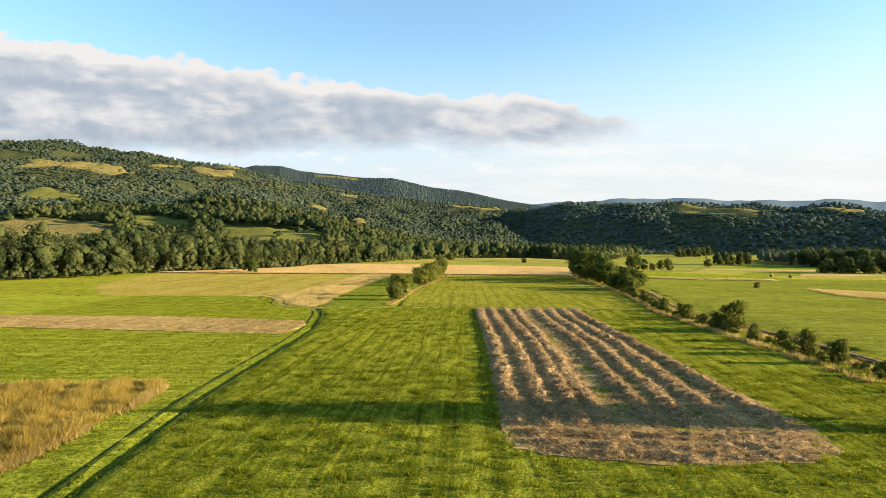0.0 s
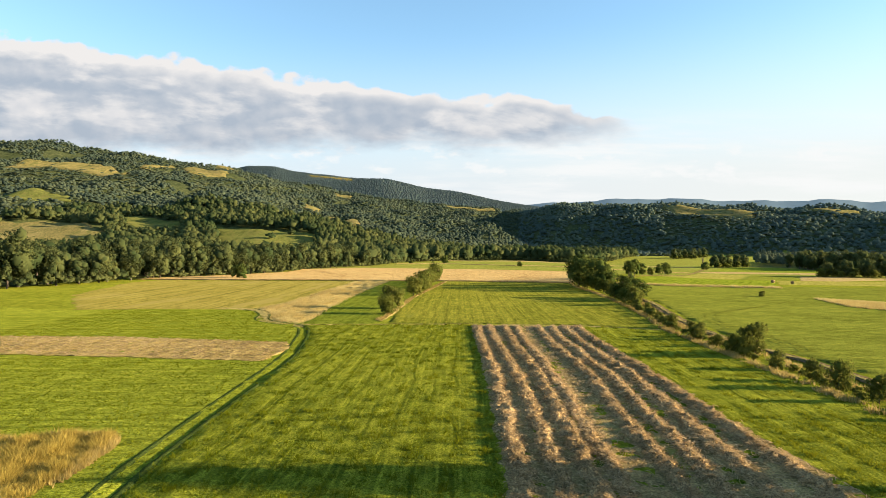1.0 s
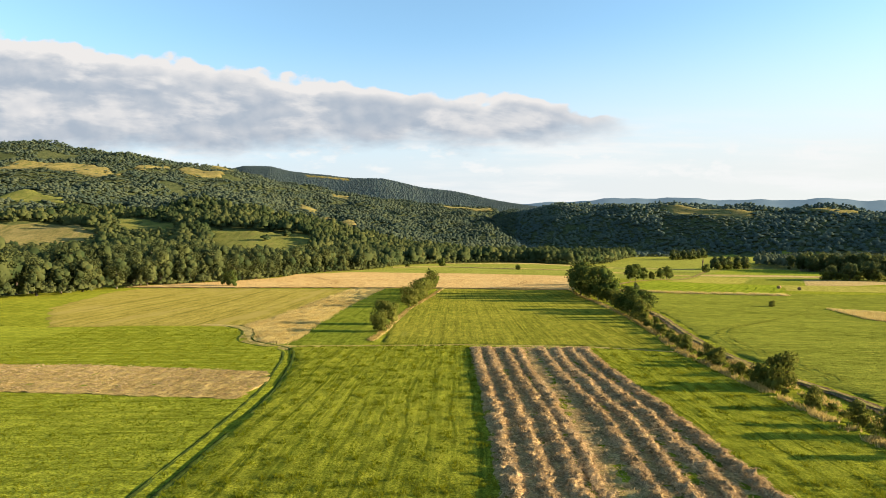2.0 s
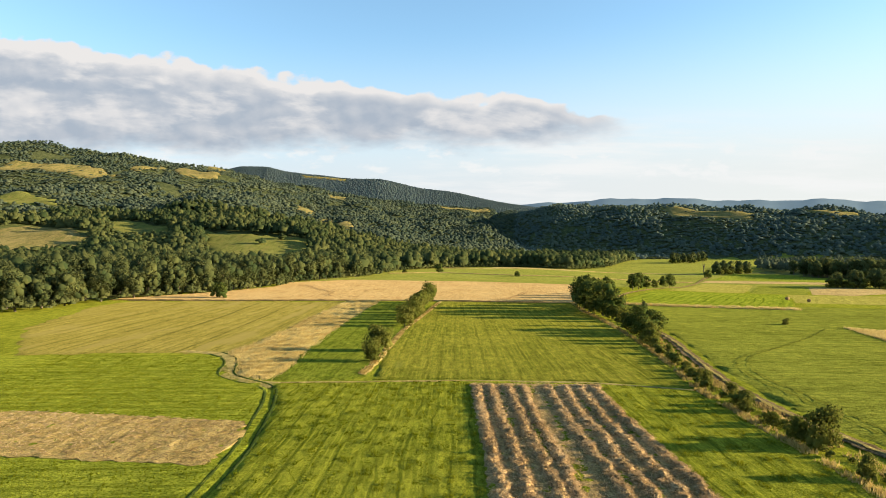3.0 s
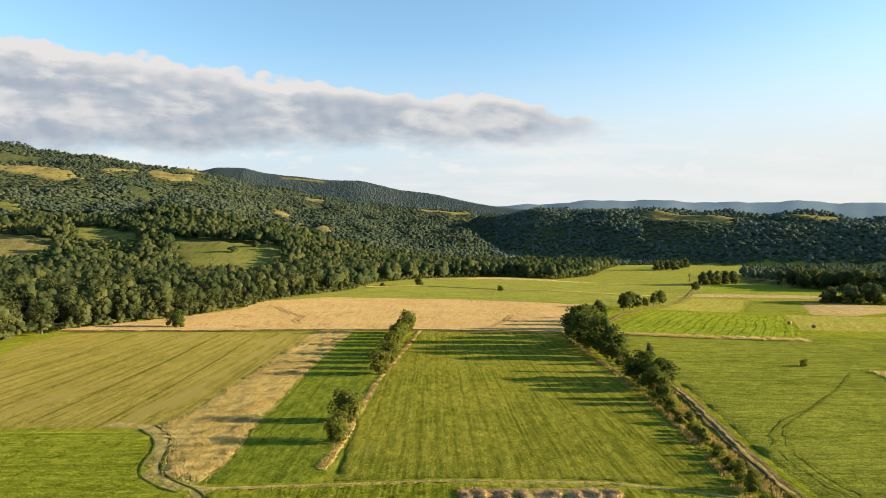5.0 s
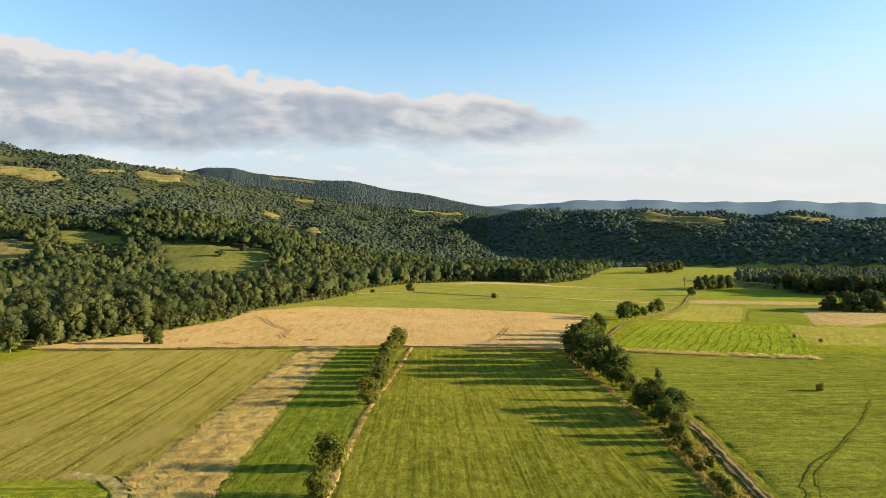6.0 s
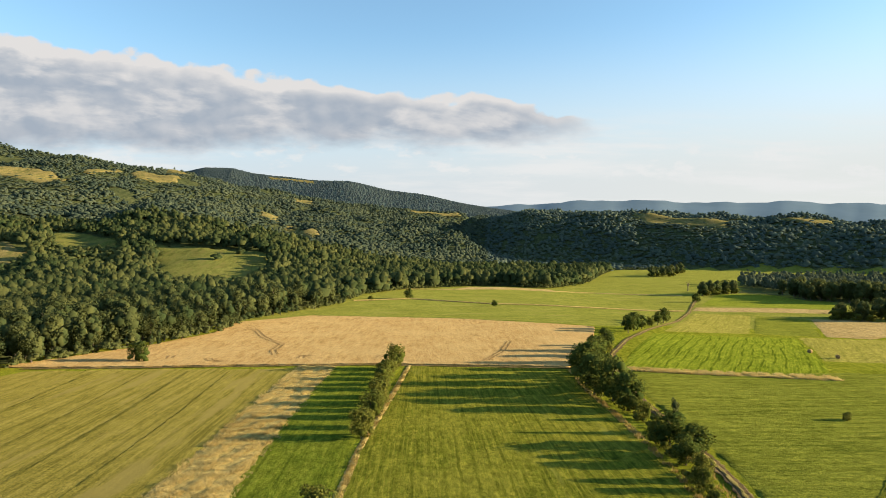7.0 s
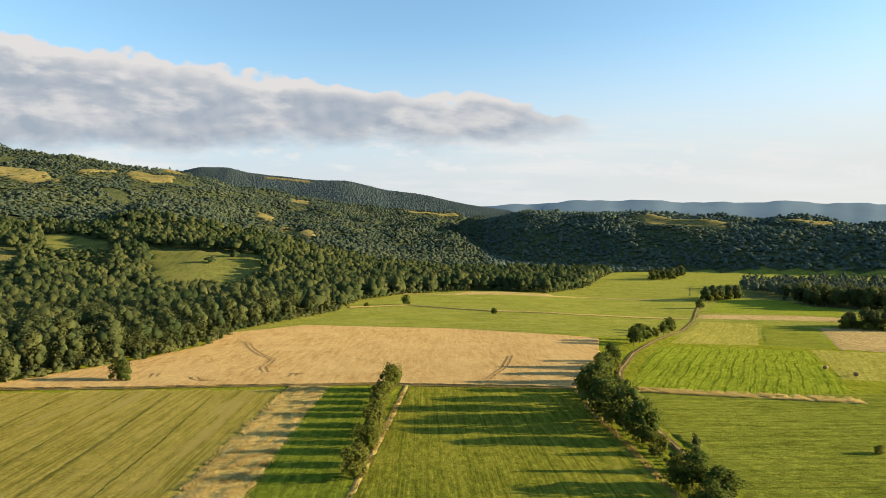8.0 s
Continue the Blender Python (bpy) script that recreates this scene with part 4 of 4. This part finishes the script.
def edge_distance(x, y, polygon):
    best = np.full(len(x), 1e9)
    for (x0, y0), (x1, y1) in zip(polygon, polygon[1:] + polygon[:1]):
        ex, ey = x1 - x0, y1 - y0
        t = np.clip(((x - x0) * ex + (y - y0) * ey) / (ex * ex + ey * ey), 0, 1)
        best = np.minimum(best, np.hypot(x - x0 - t * ex, y - y0 - t * ey))
    return best


def merged_wood(name, x, y, hgt, rad, lobes, leaves, size, mat, label, seed, core=0.8, lumps=0.17, sunk=0.0, rough=0.4, lift=0.8):
    """Many tree crowns as one mesh: a ragged column of rounded lobes for each tree, with leaf sprays all over them."""
    rr = np.random.RandomState(seed)
    iv, jf = ico(1)
    jf = jf[iv[jf][:, :, 2].mean(1) > -0.45]
    z = terrain(x, y) - sunk * hgt
    verts, tris, lits, at = [], [], [], 0
    n, m = len(x), len(iv)
    heart = np.stack([x, y, z + hgt * 0.40], 1)
    spin, lean = rr.uniform(0, 6.28, n), rr.uniform(0.0, 0.25, n)
    for k in range(lobes):
        up = (k + rr.uniform(0.1, 0.9, n)) / lobes                      # from the skirt of the crown to its tip
        girth = np.interp(up, (0, 0.35, 0.7, 1.0), (0.80, 1.0, 0.72, 0.42))
        a = spin + k * 2.4 + rr.uniform(-0.5, 0.5, n)
        d = girth * rr.uniform(0.22, 0.52, n) if lobes > 1 else np.zeros(n)
        part_r = rad * girth * (rr.uniform(0.50, 0.74, n) if lobes > 1 else rr.uniform(0.9, 1.1, n))
        part_h = np.minimum(hgt * (0.46 if lobes == 1 else rr.uniform(0.20, 0.32, n)), part_r * 1.5)
        mid = hgt * (0.24 + 0.60 * up) if lobes > 1 else hgt * 0.52
        centre = np.stack([x + np.cos(a) * d * rad + lean * rad * up, y + np.sin(a) * d * rad, z + mid], 1)
        shape = np.stack([part_r, part_r, part_h], 1)
        lump = 1 + rr.normal(scale=lumps, size=(n, m, 1))
        p = iv[None] * lump * shape[:, None] * core + centre[:, None]
        verts.append(p.reshape(-1, 3))
        lits.append(unit(iv[None] + 0.6 * unit(p - heart[:, None]) + (0, 0, lift) + rr.normal(scale=0.25 * rough, size=(n, m, 3))).reshape(-1, 3))
        tris.append((jf[None] + (np.arange(n) * m)[:, None, None]).reshape(-1, 3) + at)
        at += n * m
        if leaves:
            way = rr.normal(size=(n, leaves, 3))
            way[..., 2] = np.abs(way[..., 2]) * 1.1 - 0.35
            way = unit(way)
            p = way * rr.uniform(0.72, 1.22, (n, leaves, 1)) * shape[:, None] + centre[:, None]
            way = unit(way + 0.6 * unit(p - heart[:, None]) + (0, 0, lift))
            q, g, lit = leaf_quads(rr, p.reshape(-1, 3), way.reshape(-1, 3), size, rough)
            tris.append(np.concatenate([g[:, [0, 1, 2]], g[:, [0, 2, 3]]]) + at)
            verts.append(q)
            lits.append(lit)
            at += len(q)
    ob = new(name, mesh_from(name, np.concatenate(verts), np.concatenate(tris), mat, normals=np.concatenate(lits)))
    tagged(ob, label, "woods", kind="stuff")


def mixed(rng, n):
    """Kinds of tree in a wood: slim, common and broad, as width for each metre of height."""
    pick = rng.uniform(0, 1, n)
    return np.where(pick < 0.28, rng.uniform(0.22, 0.29, n), np.where(pick < 0.75, rng.uniform(0.33, 0.44, n), rng.uniform(0.46, 0.58, n)))


ax, ay = wood_sites(FOREST, 9.0, -420, 60, 60, 430, 11)
bx, by = wood_sites(FOREST, 10.0, -560, 330, 430, 1000, 12)
fx, fy = np.r_[ax, bx], np.r_[ay, by]
seen_side = (fx > -0.80 * fy - 15) & (fx < 0.2 * fy + 120)
fx, fy = fx[seen_side], fy[seen_side]
rim = edge_distance(fx, fy, FOREST)
order = np.argsort(np.hypot(fx + 30, fy - 60) + 3.0 * rim)
near = order[:170]
rest = order[170:]
for k in near:
    tall = r.uniform(0.85, 1.25) * (0.8 if rim[k] < 4 else 1.0)
    kind = SLIM[r.randrange(2)] if r.random() < 0.2 else WOODS[r.randrange(6)]
    plant("forest_tree", kind, float(fx[k]), float(fy[k]), tall, r.uniform(0, 6.28), "green broadleaf tree at the edge of a dense wood", "tree", "trees of the wood's edge", r.uniform(0.9, 1.15))
rr = np.random.RandomState(77)
tall = rr.uniform(11.0, 14.5, len(fx)) + 2.4 * (rr.uniform(0, 1, len(fx)) < 0.12)
tall = tall + 2.8 * waves(fx, fy, 32, 71)
wide = np.clip(tall * mixed(rr, len(fx)) * 1.38, 3.8, 8.2)
tall = lowered(fx, fy, tall)
a, b = rest[fy[rest] < 440], rest[fy[rest] >= 440]
merged_wood("forest", fx[a], fy[a], tall[a], wide[a], 6, 46, 0.42, M_forest, "dense green broadleaf wood on the valley side", 78, 0.90)
merged_wood("forest", fx[b], fy[b], tall[b], wide[b] * 1.1, 4, 10, 0.6, M_forest, "dense green broadleaf wood farther up the valley", 80, 0.92)
# undergrowth along the wood's edge
line = FOREST[1:18]
q, t = along(line, 1.6)
k = rr.uniform(0, 1, len(q)) < 0.9
ux, uy = q[k, 0] - t[k, 1] * rr.uniform(-3.0, 2.5, k.sum()), q[k, 1] + t[k, 0] * rr.uniform(-3.0, 2.5, k.sum())
merged_wood("undergrowth", ux, uy, rr.uniform(2.5, 6.0, k.sum()), rr.uniform(1.6, 3.0, k.sum()), 2, 24, 0.32, M_forest, "low bushes along the edge of the wood", 81)
wx, wy = wood_sites(RIGHT_WOOD, 8.3, 200, 800, 400, 820, 13)
near_right = (wx - 280) + (wy - 540) * 0.3 < 60
for k in np.where(near_right)[0][:50]:
    plant("forest_tree", WOODS[r.randrange(6)], float(wx[k]), float(wy[k]), r.uniform(0.8, 1.25), r.uniform(0, 6.28), "dark green tree of a small valley wood", "tree", "trees of the valley wood")
k = ~near_right
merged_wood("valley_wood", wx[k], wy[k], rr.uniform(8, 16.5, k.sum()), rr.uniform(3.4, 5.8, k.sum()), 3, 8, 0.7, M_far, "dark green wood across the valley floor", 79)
for x, y, h in [(228, 606, 13), (236, 612, 14), (245, 617, 12), (254, 622, 13), (263, 629, 13), (270, 640, 12), (229, 431, 8), (234, 434, 10), (240, 426, 11), (246, 432, 12), (253, 424, 12), (258, 436, 12), (248, 442, 11), (264, 424, 12), (270, 432, 12), (238, 441, 10), (262, 444, 12), (276, 424, 11),
                (273, 858, 14), (282, 866, 13), (292, 875, 14), (303, 888, 13), (314, 903, 14), (327, 920, 13), (341, 940, 14), (300, 870, 12), (345, 952, 14)]:
    plant("copse_tree", WOODS[r.randrange(6)], x, y, h / 14, r.uniform(0, 6.28), "green tree of a small copse between fields", "tree", "copse trees", 1.0)
    for _ in range(2):
        plant("copse_bush", SCRUB[r.randrange(3)], x + r.uniform(-4, 4), y - r.uniform(0, 4), r.uniform(3.5, 6) / 4.5, r.uniform(0, 6.28), "leafy bush at the foot of a copse", "bush", "copse bushes")
# the wooded hills
hx, hy = wood_sites(FOREST, 11.8, -1900, 1700, 560, 2450, 17)
u = hx / hy
c = hx + hy
keep = (u > -0.77) & (u < 0.71) & ~((hx > -560) & (hx < 330) & (hy < 1000))
front = np.interp(u, (-0.9, -0.36, -0.1, 0.05, 0.12), (1900, 1935, 2260, 2330, 2360))
keep &= (hy < front) & ((u < 0.06) | (c < 2130))
open_ground = waves(hx, hy, 260, 90) + 0.5 * waves(hx, hy, 90, 91) + 0.6 * smooth(60, 220, terrain(hx, hy)) * smooth(-0.15, -0.3, u)
hx, hy = hx[keep & (open_ground < 1.42)], hy[keep & (open_ground < 1.42)]
rr = np.random.RandomState(92)
hill_tall = lowered(hx, hy, rr.uniform(8.0, 10.0, len(hx)) + 3.0 * waves(hx, hy, 48, 95))
hill_wide = np.clip(rr.normal(8.2, 1.7, len(hx)), 4.2, 12.0)
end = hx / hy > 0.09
for k, mat, seed, label in ((~end, M_far, 93, "dense woods covering the long valley slope"), (end, M_end, 96, "dense woods on the hill across the valley, tinted with painted haze")):
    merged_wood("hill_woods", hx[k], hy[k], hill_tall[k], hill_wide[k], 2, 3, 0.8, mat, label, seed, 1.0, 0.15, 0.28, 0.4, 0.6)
bx, by = wood_sites(FOREST, 9.5, -1500, 900, 2450, 3250, 19)
u = bx / by
k = (u > -0.46) & (u < 0.16) & (by < 3180)
bx, by = bx[k], by[k]
merged_wood("ridge_woods", bx, by, rr.uniform(7, 12, len(bx)), rr.uniform(3.5, 6.5, len(bx)), 1, 0, 1.0, M_hazed_ridge, "woods on the ridge behind, painted blue-grey for haze", 94, 1.0, 0.10, 0.5, 0.3, 1.8)


# ---------------------------------------------------------------- grass and hay
def blades(name, x, y, base_z, tall, wide, per, mat, label, category, seed, lean=0.5):
    """Tufts of narrow blades at the points, as one mesh."""
    rr = np.random.RandomState(seed)
    n = len(x) * per
    spread = wide * 2.2
    px = np.repeat(x, per) + rr.uniform(-spread, spread, n)
    py = np.repeat(y, per) + rr.uniform(-spread, spread, n)
    pz = np.repeat(base_z, per)
    h = np.repeat(tall, per) * rr.uniform(0.6, 1.15, n)
    a = rr.uniform(0, math.pi, n)
    w2 = wide * rr.uniform(0.6, 1.3, n)
    lx, ly = rr.normal(scale=lean, size=n) * h, rr.normal(scale=lean, size=n) * h
    v = np.stack([np.stack([px - np.cos(a) * w2, py - np.sin(a) * w2, pz - 0.03], 1), np.stack([px + np.cos(a) * w2, py + np.sin(a) * w2, pz - 0.03], 1), np.stack([px + lx, py + ly, pz + h], 1)], 1).reshape(-1, 3)
    ob = new(name, mesh_from(name, v, np.arange(n * 3).reshape(-1, 3), mat))
    return tagged(ob, label, category, kind="stuff")


def scatter(polygon, density, seed, holes=(), x0=-1e9, x1=1e9, y0=-1e9, y1=1e9):
    rr = np.random.RandomState(seed)
    px, py = [p[0] for p in polygon], [p[1] for p in polygon]
    a0, a1, b0, b1 = max(min(px), x0), min(max(px), x1), max(min(py), y0), min(max(py), y1)
    n = int((a1 - a0) * (b1 - b0) * density)
    x, y = rr.uniform(a0, a1, n), rr.uniform(b0, b1, n)
    keep = inside(x, y, polygon)
    for hole in holes:
        keep &= ~inside(x, y, hole)
    return x[keep], y[keep]


def rut_free(x, y):
    keep = np.ones(len(x), bool)
    for line in (RUT_A, RUT_B):
        q, _ = along(line, 2.0)
        for cx, cy in q:
            keep &= np.hypot(x - cx, (y - cy) * 0.5) > 0.42
    return keep


CORNER = [(-50, 56), (-38.2, 53.8), (-32, 55.2), (-26.3, 56.3), (-24.8, 54.2), (-24.4, 44), (-24.4, 38.5), (-24.3, 33), (-24.2, 29), (-50, 29)]
x, y = scatter(NEAR_MEADOW, 28, 201, [HAY], -30, 40, 24, 64)
k = rut_free(x, y)
x, y = x[k], y[k]
blades("grass", x, y, terrain(x, y) + 0.12, 0.07 + 0.30 * smooth(0.1, 1.2, waves(x, y * 0.35, 1.3, 5) + 0.5 * waves(x, y, 0.8, 15) + np.random.RandomState(8).normal(0, 0.35, len(x))), 0.030, 3, M_blades, "lush green grass tufts of the near meadow", "grass", 202)
x, y = scatter(NEAR_MEADOW, 12, 203, [HAY], -30, 40, 64, 127)
k = rut_free(x, y)
x, y = x[k], y[k]
blades("grass", x, y, terrain(x, y) + 0.12, 0.06 + 0.26 * smooth(0.1, 1.0, waves(x, y * 0.3, 1.7, 5)), 0.040, 3, M_blades, "lush green grass tufts farther up the meadow", "grass", 204)
x, y = scatter(LEFT_MEADOW, 7, 205, [CORNER, TEDDED], -75, -18, 26, 150)
k = rut_free(x, y)
x, y = x[k], y[k]
blades("grass", x, y, terrain(x, y) + 0.12, 0.07 + 0.10 * smooth(-0.2, 0.9, waves(x, y, 2.5, 6)), 0.035, 3, M_blades, "green grass tufts of the side meadow", "grass", 206)
x, y = scatter(CORNER, 48, 207)
blades("tall_grass", x, y, terrain(x, y) + 0.05, 0.35 + 0.6 * smooth(-0.6, 0.9, waves(x, y, 4, 7)), 0.036, 4, M_dry, "tall golden-brown dry grass in a meadow corner", "grass", 208, 0.55)
x, y = scatter(PALE, 15, 209)
rr = np.random.RandomState(223)
x, y = x + rr.normal(0, 0.5, len(x)), y + rr.normal(0, 0.5, len(x))
k = waves(x, y, 4, 224) + 0.6 * waves(x, y, 1.6, 225) + rr.uniform(-0.5, 0.5, len(x)) > -0.75
x, y = x[k], y[k]
blades("tall_grass", x, y, terrain(x, y) + 0.05, 0.22 + 0.46 * smooth(-0.6, 0.8, waves(x, y, 5, 8)), 0.05, 4, M_palegrass, "strip of tall pale dry grass", "grass", 210, 0.6)
for pts, width, dens, tall, seed in [([(61.0, 266.3), (90, 260.5), (117.6, 253.0)], 5.6, 18, 0.8, 211), ([(-38.2, 53.8), (-32, 55.2), (-26.3, 56.3), (-24.8, 54.2), (-24.4, 44), (-24.4, 38.5), (-24.3, 30)], 1.2, 90, 0.42, 221), ([(36.2, 60), (35.6, 100), (35.4, 122), (37.6, 140), (39.6, 160), (41, 190), (41.4, 215), (41, 240), (43, 266)], 1.5, 14, 0.6, 213),
                                     ([(40.2, 60), (39.8, 100), (39.6, 130), (41.6, 150), (45.4, 175), (48, 205)], 2.2, 8, 0.5, 215), ([(-15.5, 133), (-14.2, 150), (-13.4, 172), (-12.8, 190), (-10.6, 213), (-8.2, 240), (-6, 268)], 1.2, 14, 0.4, 217)]:
    q, t = along(pts, 0.5)
    rr = np.random.RandomState(seed)
    n = int(len(q) * 0.5 * width * dens)
    k = rr.randint(0, len(q), n)
    off = rr.uniform(-0.5, 0.5, n) * width
    x, y = q[k, 0] + t[k, 1] * off, q[k, 1] - t[k, 0] * off
    patchy = waves(x, y, 7, seed) + rr.uniform(-0.5, 0.5, n) > -0.15
    x, y, n = x[patchy], y[patchy], int(patchy.sum())
    blades("verge_grass", x, y, terrain(x, y) + 0.1, tall * rr.uniform(0.6, 1.2, n), 0.024 if dens > 50 else 0.06, 4, M_palegrass if width > 5 else M_verge, "dry pale grass verge along the field edge", "grass", seed + 1, 0.35)
x, y = scatter([(103, 203), (117, 187), (140, 180), (150, 165), (103, 165), (98, 176)], 6, 219)
blades("tall_grass", x, y, terrain(x, y) + 0.05, np.full(len(x), 0.6), 0.10, 4, M_palegrass, "patch of pale dry grass in the meadow", "grass", 220, 0.3)


def hay_row(points, width, tall, seed, label):
    """A windrow: a lumpy heap with tufts of loose stalks lying over it."""
    q, t = along(points, 0.22)
    rr = np.random.RandomState(seed)
    k = 9
    side = np.stack([t[:, 1], -t[:, 0]], 1)
    wob = waves(q[:, 0], q[:, 1] + seed * 9, 2.2, seed)
    shift = 0.26 * waves(q[:, 0] * 0, q[:, 1] + q[:, 0], 4.2, seed + 1)
    rows = []
    for j in range(k):
        o = j / (k - 1) * 2 - 1
        off = (o * width / 2 * (1 + 0.34 * wob) + shift + rr.uniform(-0.08, 0.08, len(q)))[:, None]
        p = q + side * off
        taper = np.minimum(1, np.minimum(np.arange(len(q)), np.arange(len(q))[::-1]) / 8)
        clump = 0.66 + 0.40 * waves(p[:, 0], p[:, 1], 0.9, seed + 2 + j % 3) + 0.34 * waves(p[:, 0], p[:, 1], 2.4, seed + 4)
        h = taper * tall * (1 - abs(o) ** 2.4) * clump + rr.uniform(-0.09, 0.09, len(q)) * (1 - abs(o))
        rows.append(np.c_[p, terrain(p[:, 0], p[:, 1]) + 0.15 + np.maximum(h, 0)])
    v = np.stack(rows, 1).reshape(-1, 3)
    i = (np.arange(len(q) - 1)[:, None] * k + np.arange(k - 1)).ravel()
    thing = new("hay_windrow", mesh_from("hay_windrow", v, np.stack([i, i + 1, i + k + 1, i + k], 1), M_hay_core, True))
    tagged(thing, label, "hay", "rows of cut hay")
    tufts = int(len(q) * 0.22 * 26)
    at = np.repeat(rr.randint(0, len(v), tufts), 6)
    lay = np.repeat(rr.uniform(0, 6.28, tufts), 6)
    n = len(at)
    p = v[at] + rr.normal(scale=(0.13, 0.13, 0.03), size=(n, 3)) + (0, 0, 0.03)
    a = lay + rr.normal(scale=0.5, size=n)
    d = np.stack([np.cos(a), np.sin(a), rr.normal(scale=0.35, size=n)], 1) * rr.uniform(0.10, 0.27, n)[:, None]
    s = np.stack([-np.sin(a), np.cos(a), np.zeros(n)], 1) * 0.016 + (0, 0, 0.014)
    sv = np.stack([p - d, p - s + (0, 0, 0.05), p + d, p + s + (0, 0, 0.05)], 1).reshape(-1, 3)
    ob = new("straw_cover", mesh_from("straw_cover", sv, np.arange(n * 4).reshape(-1, 4), M_hay))
    ob.parent = thing
    tagged(ob, "loose pale hay stalks")


for k, (xs, width, tall) in enumerate([((2.9, 3.2, 3.8, 3.6), 1.35, 0.50), ((5.2, 5.3, 6.2, 5.9), 1.25, 0.52), ((7.7, 7.8, 8.6, 8.0), 1.3, 0.50), ((9.7, 9.7, 10.2, 9.5), 1.05, 0.40),
                                       ((13.4, 13.3, 14.1, 12.9), 1.2, 0.50), ((15.8, 15.5, 16.4, 15.2), 1.25, 0.46), ((18.1, 17.8, 18.8, 17.8), 1.3, 0.50), ((20.2, 20.4, 21.1, 21.2), 1.3, 0.50)]):
    hay_row([(x, y) for x, y in zip(xs, (125.4, 104, 83, 44.0))], width, tall, 300 + 5 * k, "long row of cut brown hay on stubble")
for k, y in enumerate((42.2, 40.2, 38.4)):
    hay_row([(3.4 + 0.6 * k, y + 0.4), (8, y - 0.2), (14, y - 0.4), (21.8 - 0.8 * k, y + 0.3)], 1.4, 0.30, 350 + 10 * k, "short cross row of cut brown hay")


def spread_hay(name, polygon, density, size, seed, label):
    """Loose stalks lying over the stubble."""
    x, y = scatter(polygon, density, seed)
    rr = np.random.RandomState(seed)
    keep = waves(x, y, 2.2, seed) + rr.uniform(-0.7, 0.7, len(x)) > -0.2
    x, y = x[keep], y[keep]
    n = len(x)
    p = np.stack([x, y, terrain(x, y) + 0.20 + rr.uniform(0, 0.06, n)], 1)
    a = rr.uniform(0, 6.28, n)
    d = np.stack([np.cos(a), np.sin(a), rr.normal(scale=0.3, size=n)], 1) * (size * rr.uniform(0.5, 1.2, n))[:, None]
    s = np.stack([-np.sin(a), np.cos(a), np.zeros(n)], 1) * 0.03 + (0, 0, 0.02)
    v = np.stack([p - d, p - s + (0, 0, 0.07), p + d, p + s + (0, 0, 0.07)], 1).reshape(-1, 3)
    tagged(new(name, mesh_from(name, v, np.arange(n * 4).reshape(-1, 4), M_hay)), label, "hay", kind="stuff")


spread_hay("loose_hay", HAY, 14, 0.25, 371, "thin loose hay between the rows")
spread_hay("loose_hay", TEDDED, 11, 0.3, 373, "spread drying hay on the meadow")


def bale(x, y, turn):
    """A round bale lying on its side."""
    verts, faces = [], []
    rr = random.Random(int(x))
    n = 20
    for k, (s, rad) in enumerate(((-0.6, 0.0), (-0.6, 0.55), (-0.57, 0.66), (-0.3, 0.7), (0.3, 0.7), (0.57, 0.66), (0.6, 0.55), (0.6, 0.0))):
        for j in range(n):
            a = 2 * math.pi * j / n
            d = rad * (1 + rr.uniform(-0.02, 0.02))
            verts.append((s, d * math.cos(a), 0.68 + d * math.sin(a)))
        if k:
            faces += [((k - 1) * n + j, (k - 1) * n + (j + 1) % n, k * n + (j + 1) % n, k * n + j) for j in range(n)]
    ob = new("hay_bale", mesh_from("hay_bale", verts, faces, M_hay_core, True))
    ob.matrix_basis = pose(x, y, float(terrain(x, y)) + 0.05, 0, 0, turn)
    tagged(ob, "round brown hay bale lying in a field", "hay bale", "hay bales")


bale(137.8, 302.2, 30)
bale(139.8, 289.3, 70)


def dead_tree(x, y, height):
    """A bare forked snag."""
    verts, faces = [], []
    rr = random.Random(9)

    def add(path, radii):
        v, f = tube(path, radii, 6)
        faces.extend(tuple(i + len(verts) for i in q) for q in f)
        verts.extend(v)

    add([(0, 0, -0.3), (0.05, 0, height * 0.3), (0.1, 0.1, height * 0.55)], [0.5, 0.4, 0.34])
    for k in range(5):
        a, reach = k * 1.3, height * rr.uniform(0.14, 0.24)
        z0 = height * (0.36 + 0.05 * k)
        add([(0.1, 0.1, z0), (reach * 0.5 * math.cos(a), reach * 0.5 * math.sin(a), z0 + height * 0.2), (reach * math.cos(a), reach * math.sin(a), min(height, z0 + height * 0.42))], [0.28, 0.18, 0.05])
    ob = new("dead_tree", mesh_from("dead_tree", verts, faces, M_bark, True))
    ob.matrix_basis = pose(x, y, float(terrain(x, y)), 0, 0, 25)
    tagged(ob, "bare dead tree with forked limbs beside the road", "tree")


dead_tree(236, 656, 9.5)
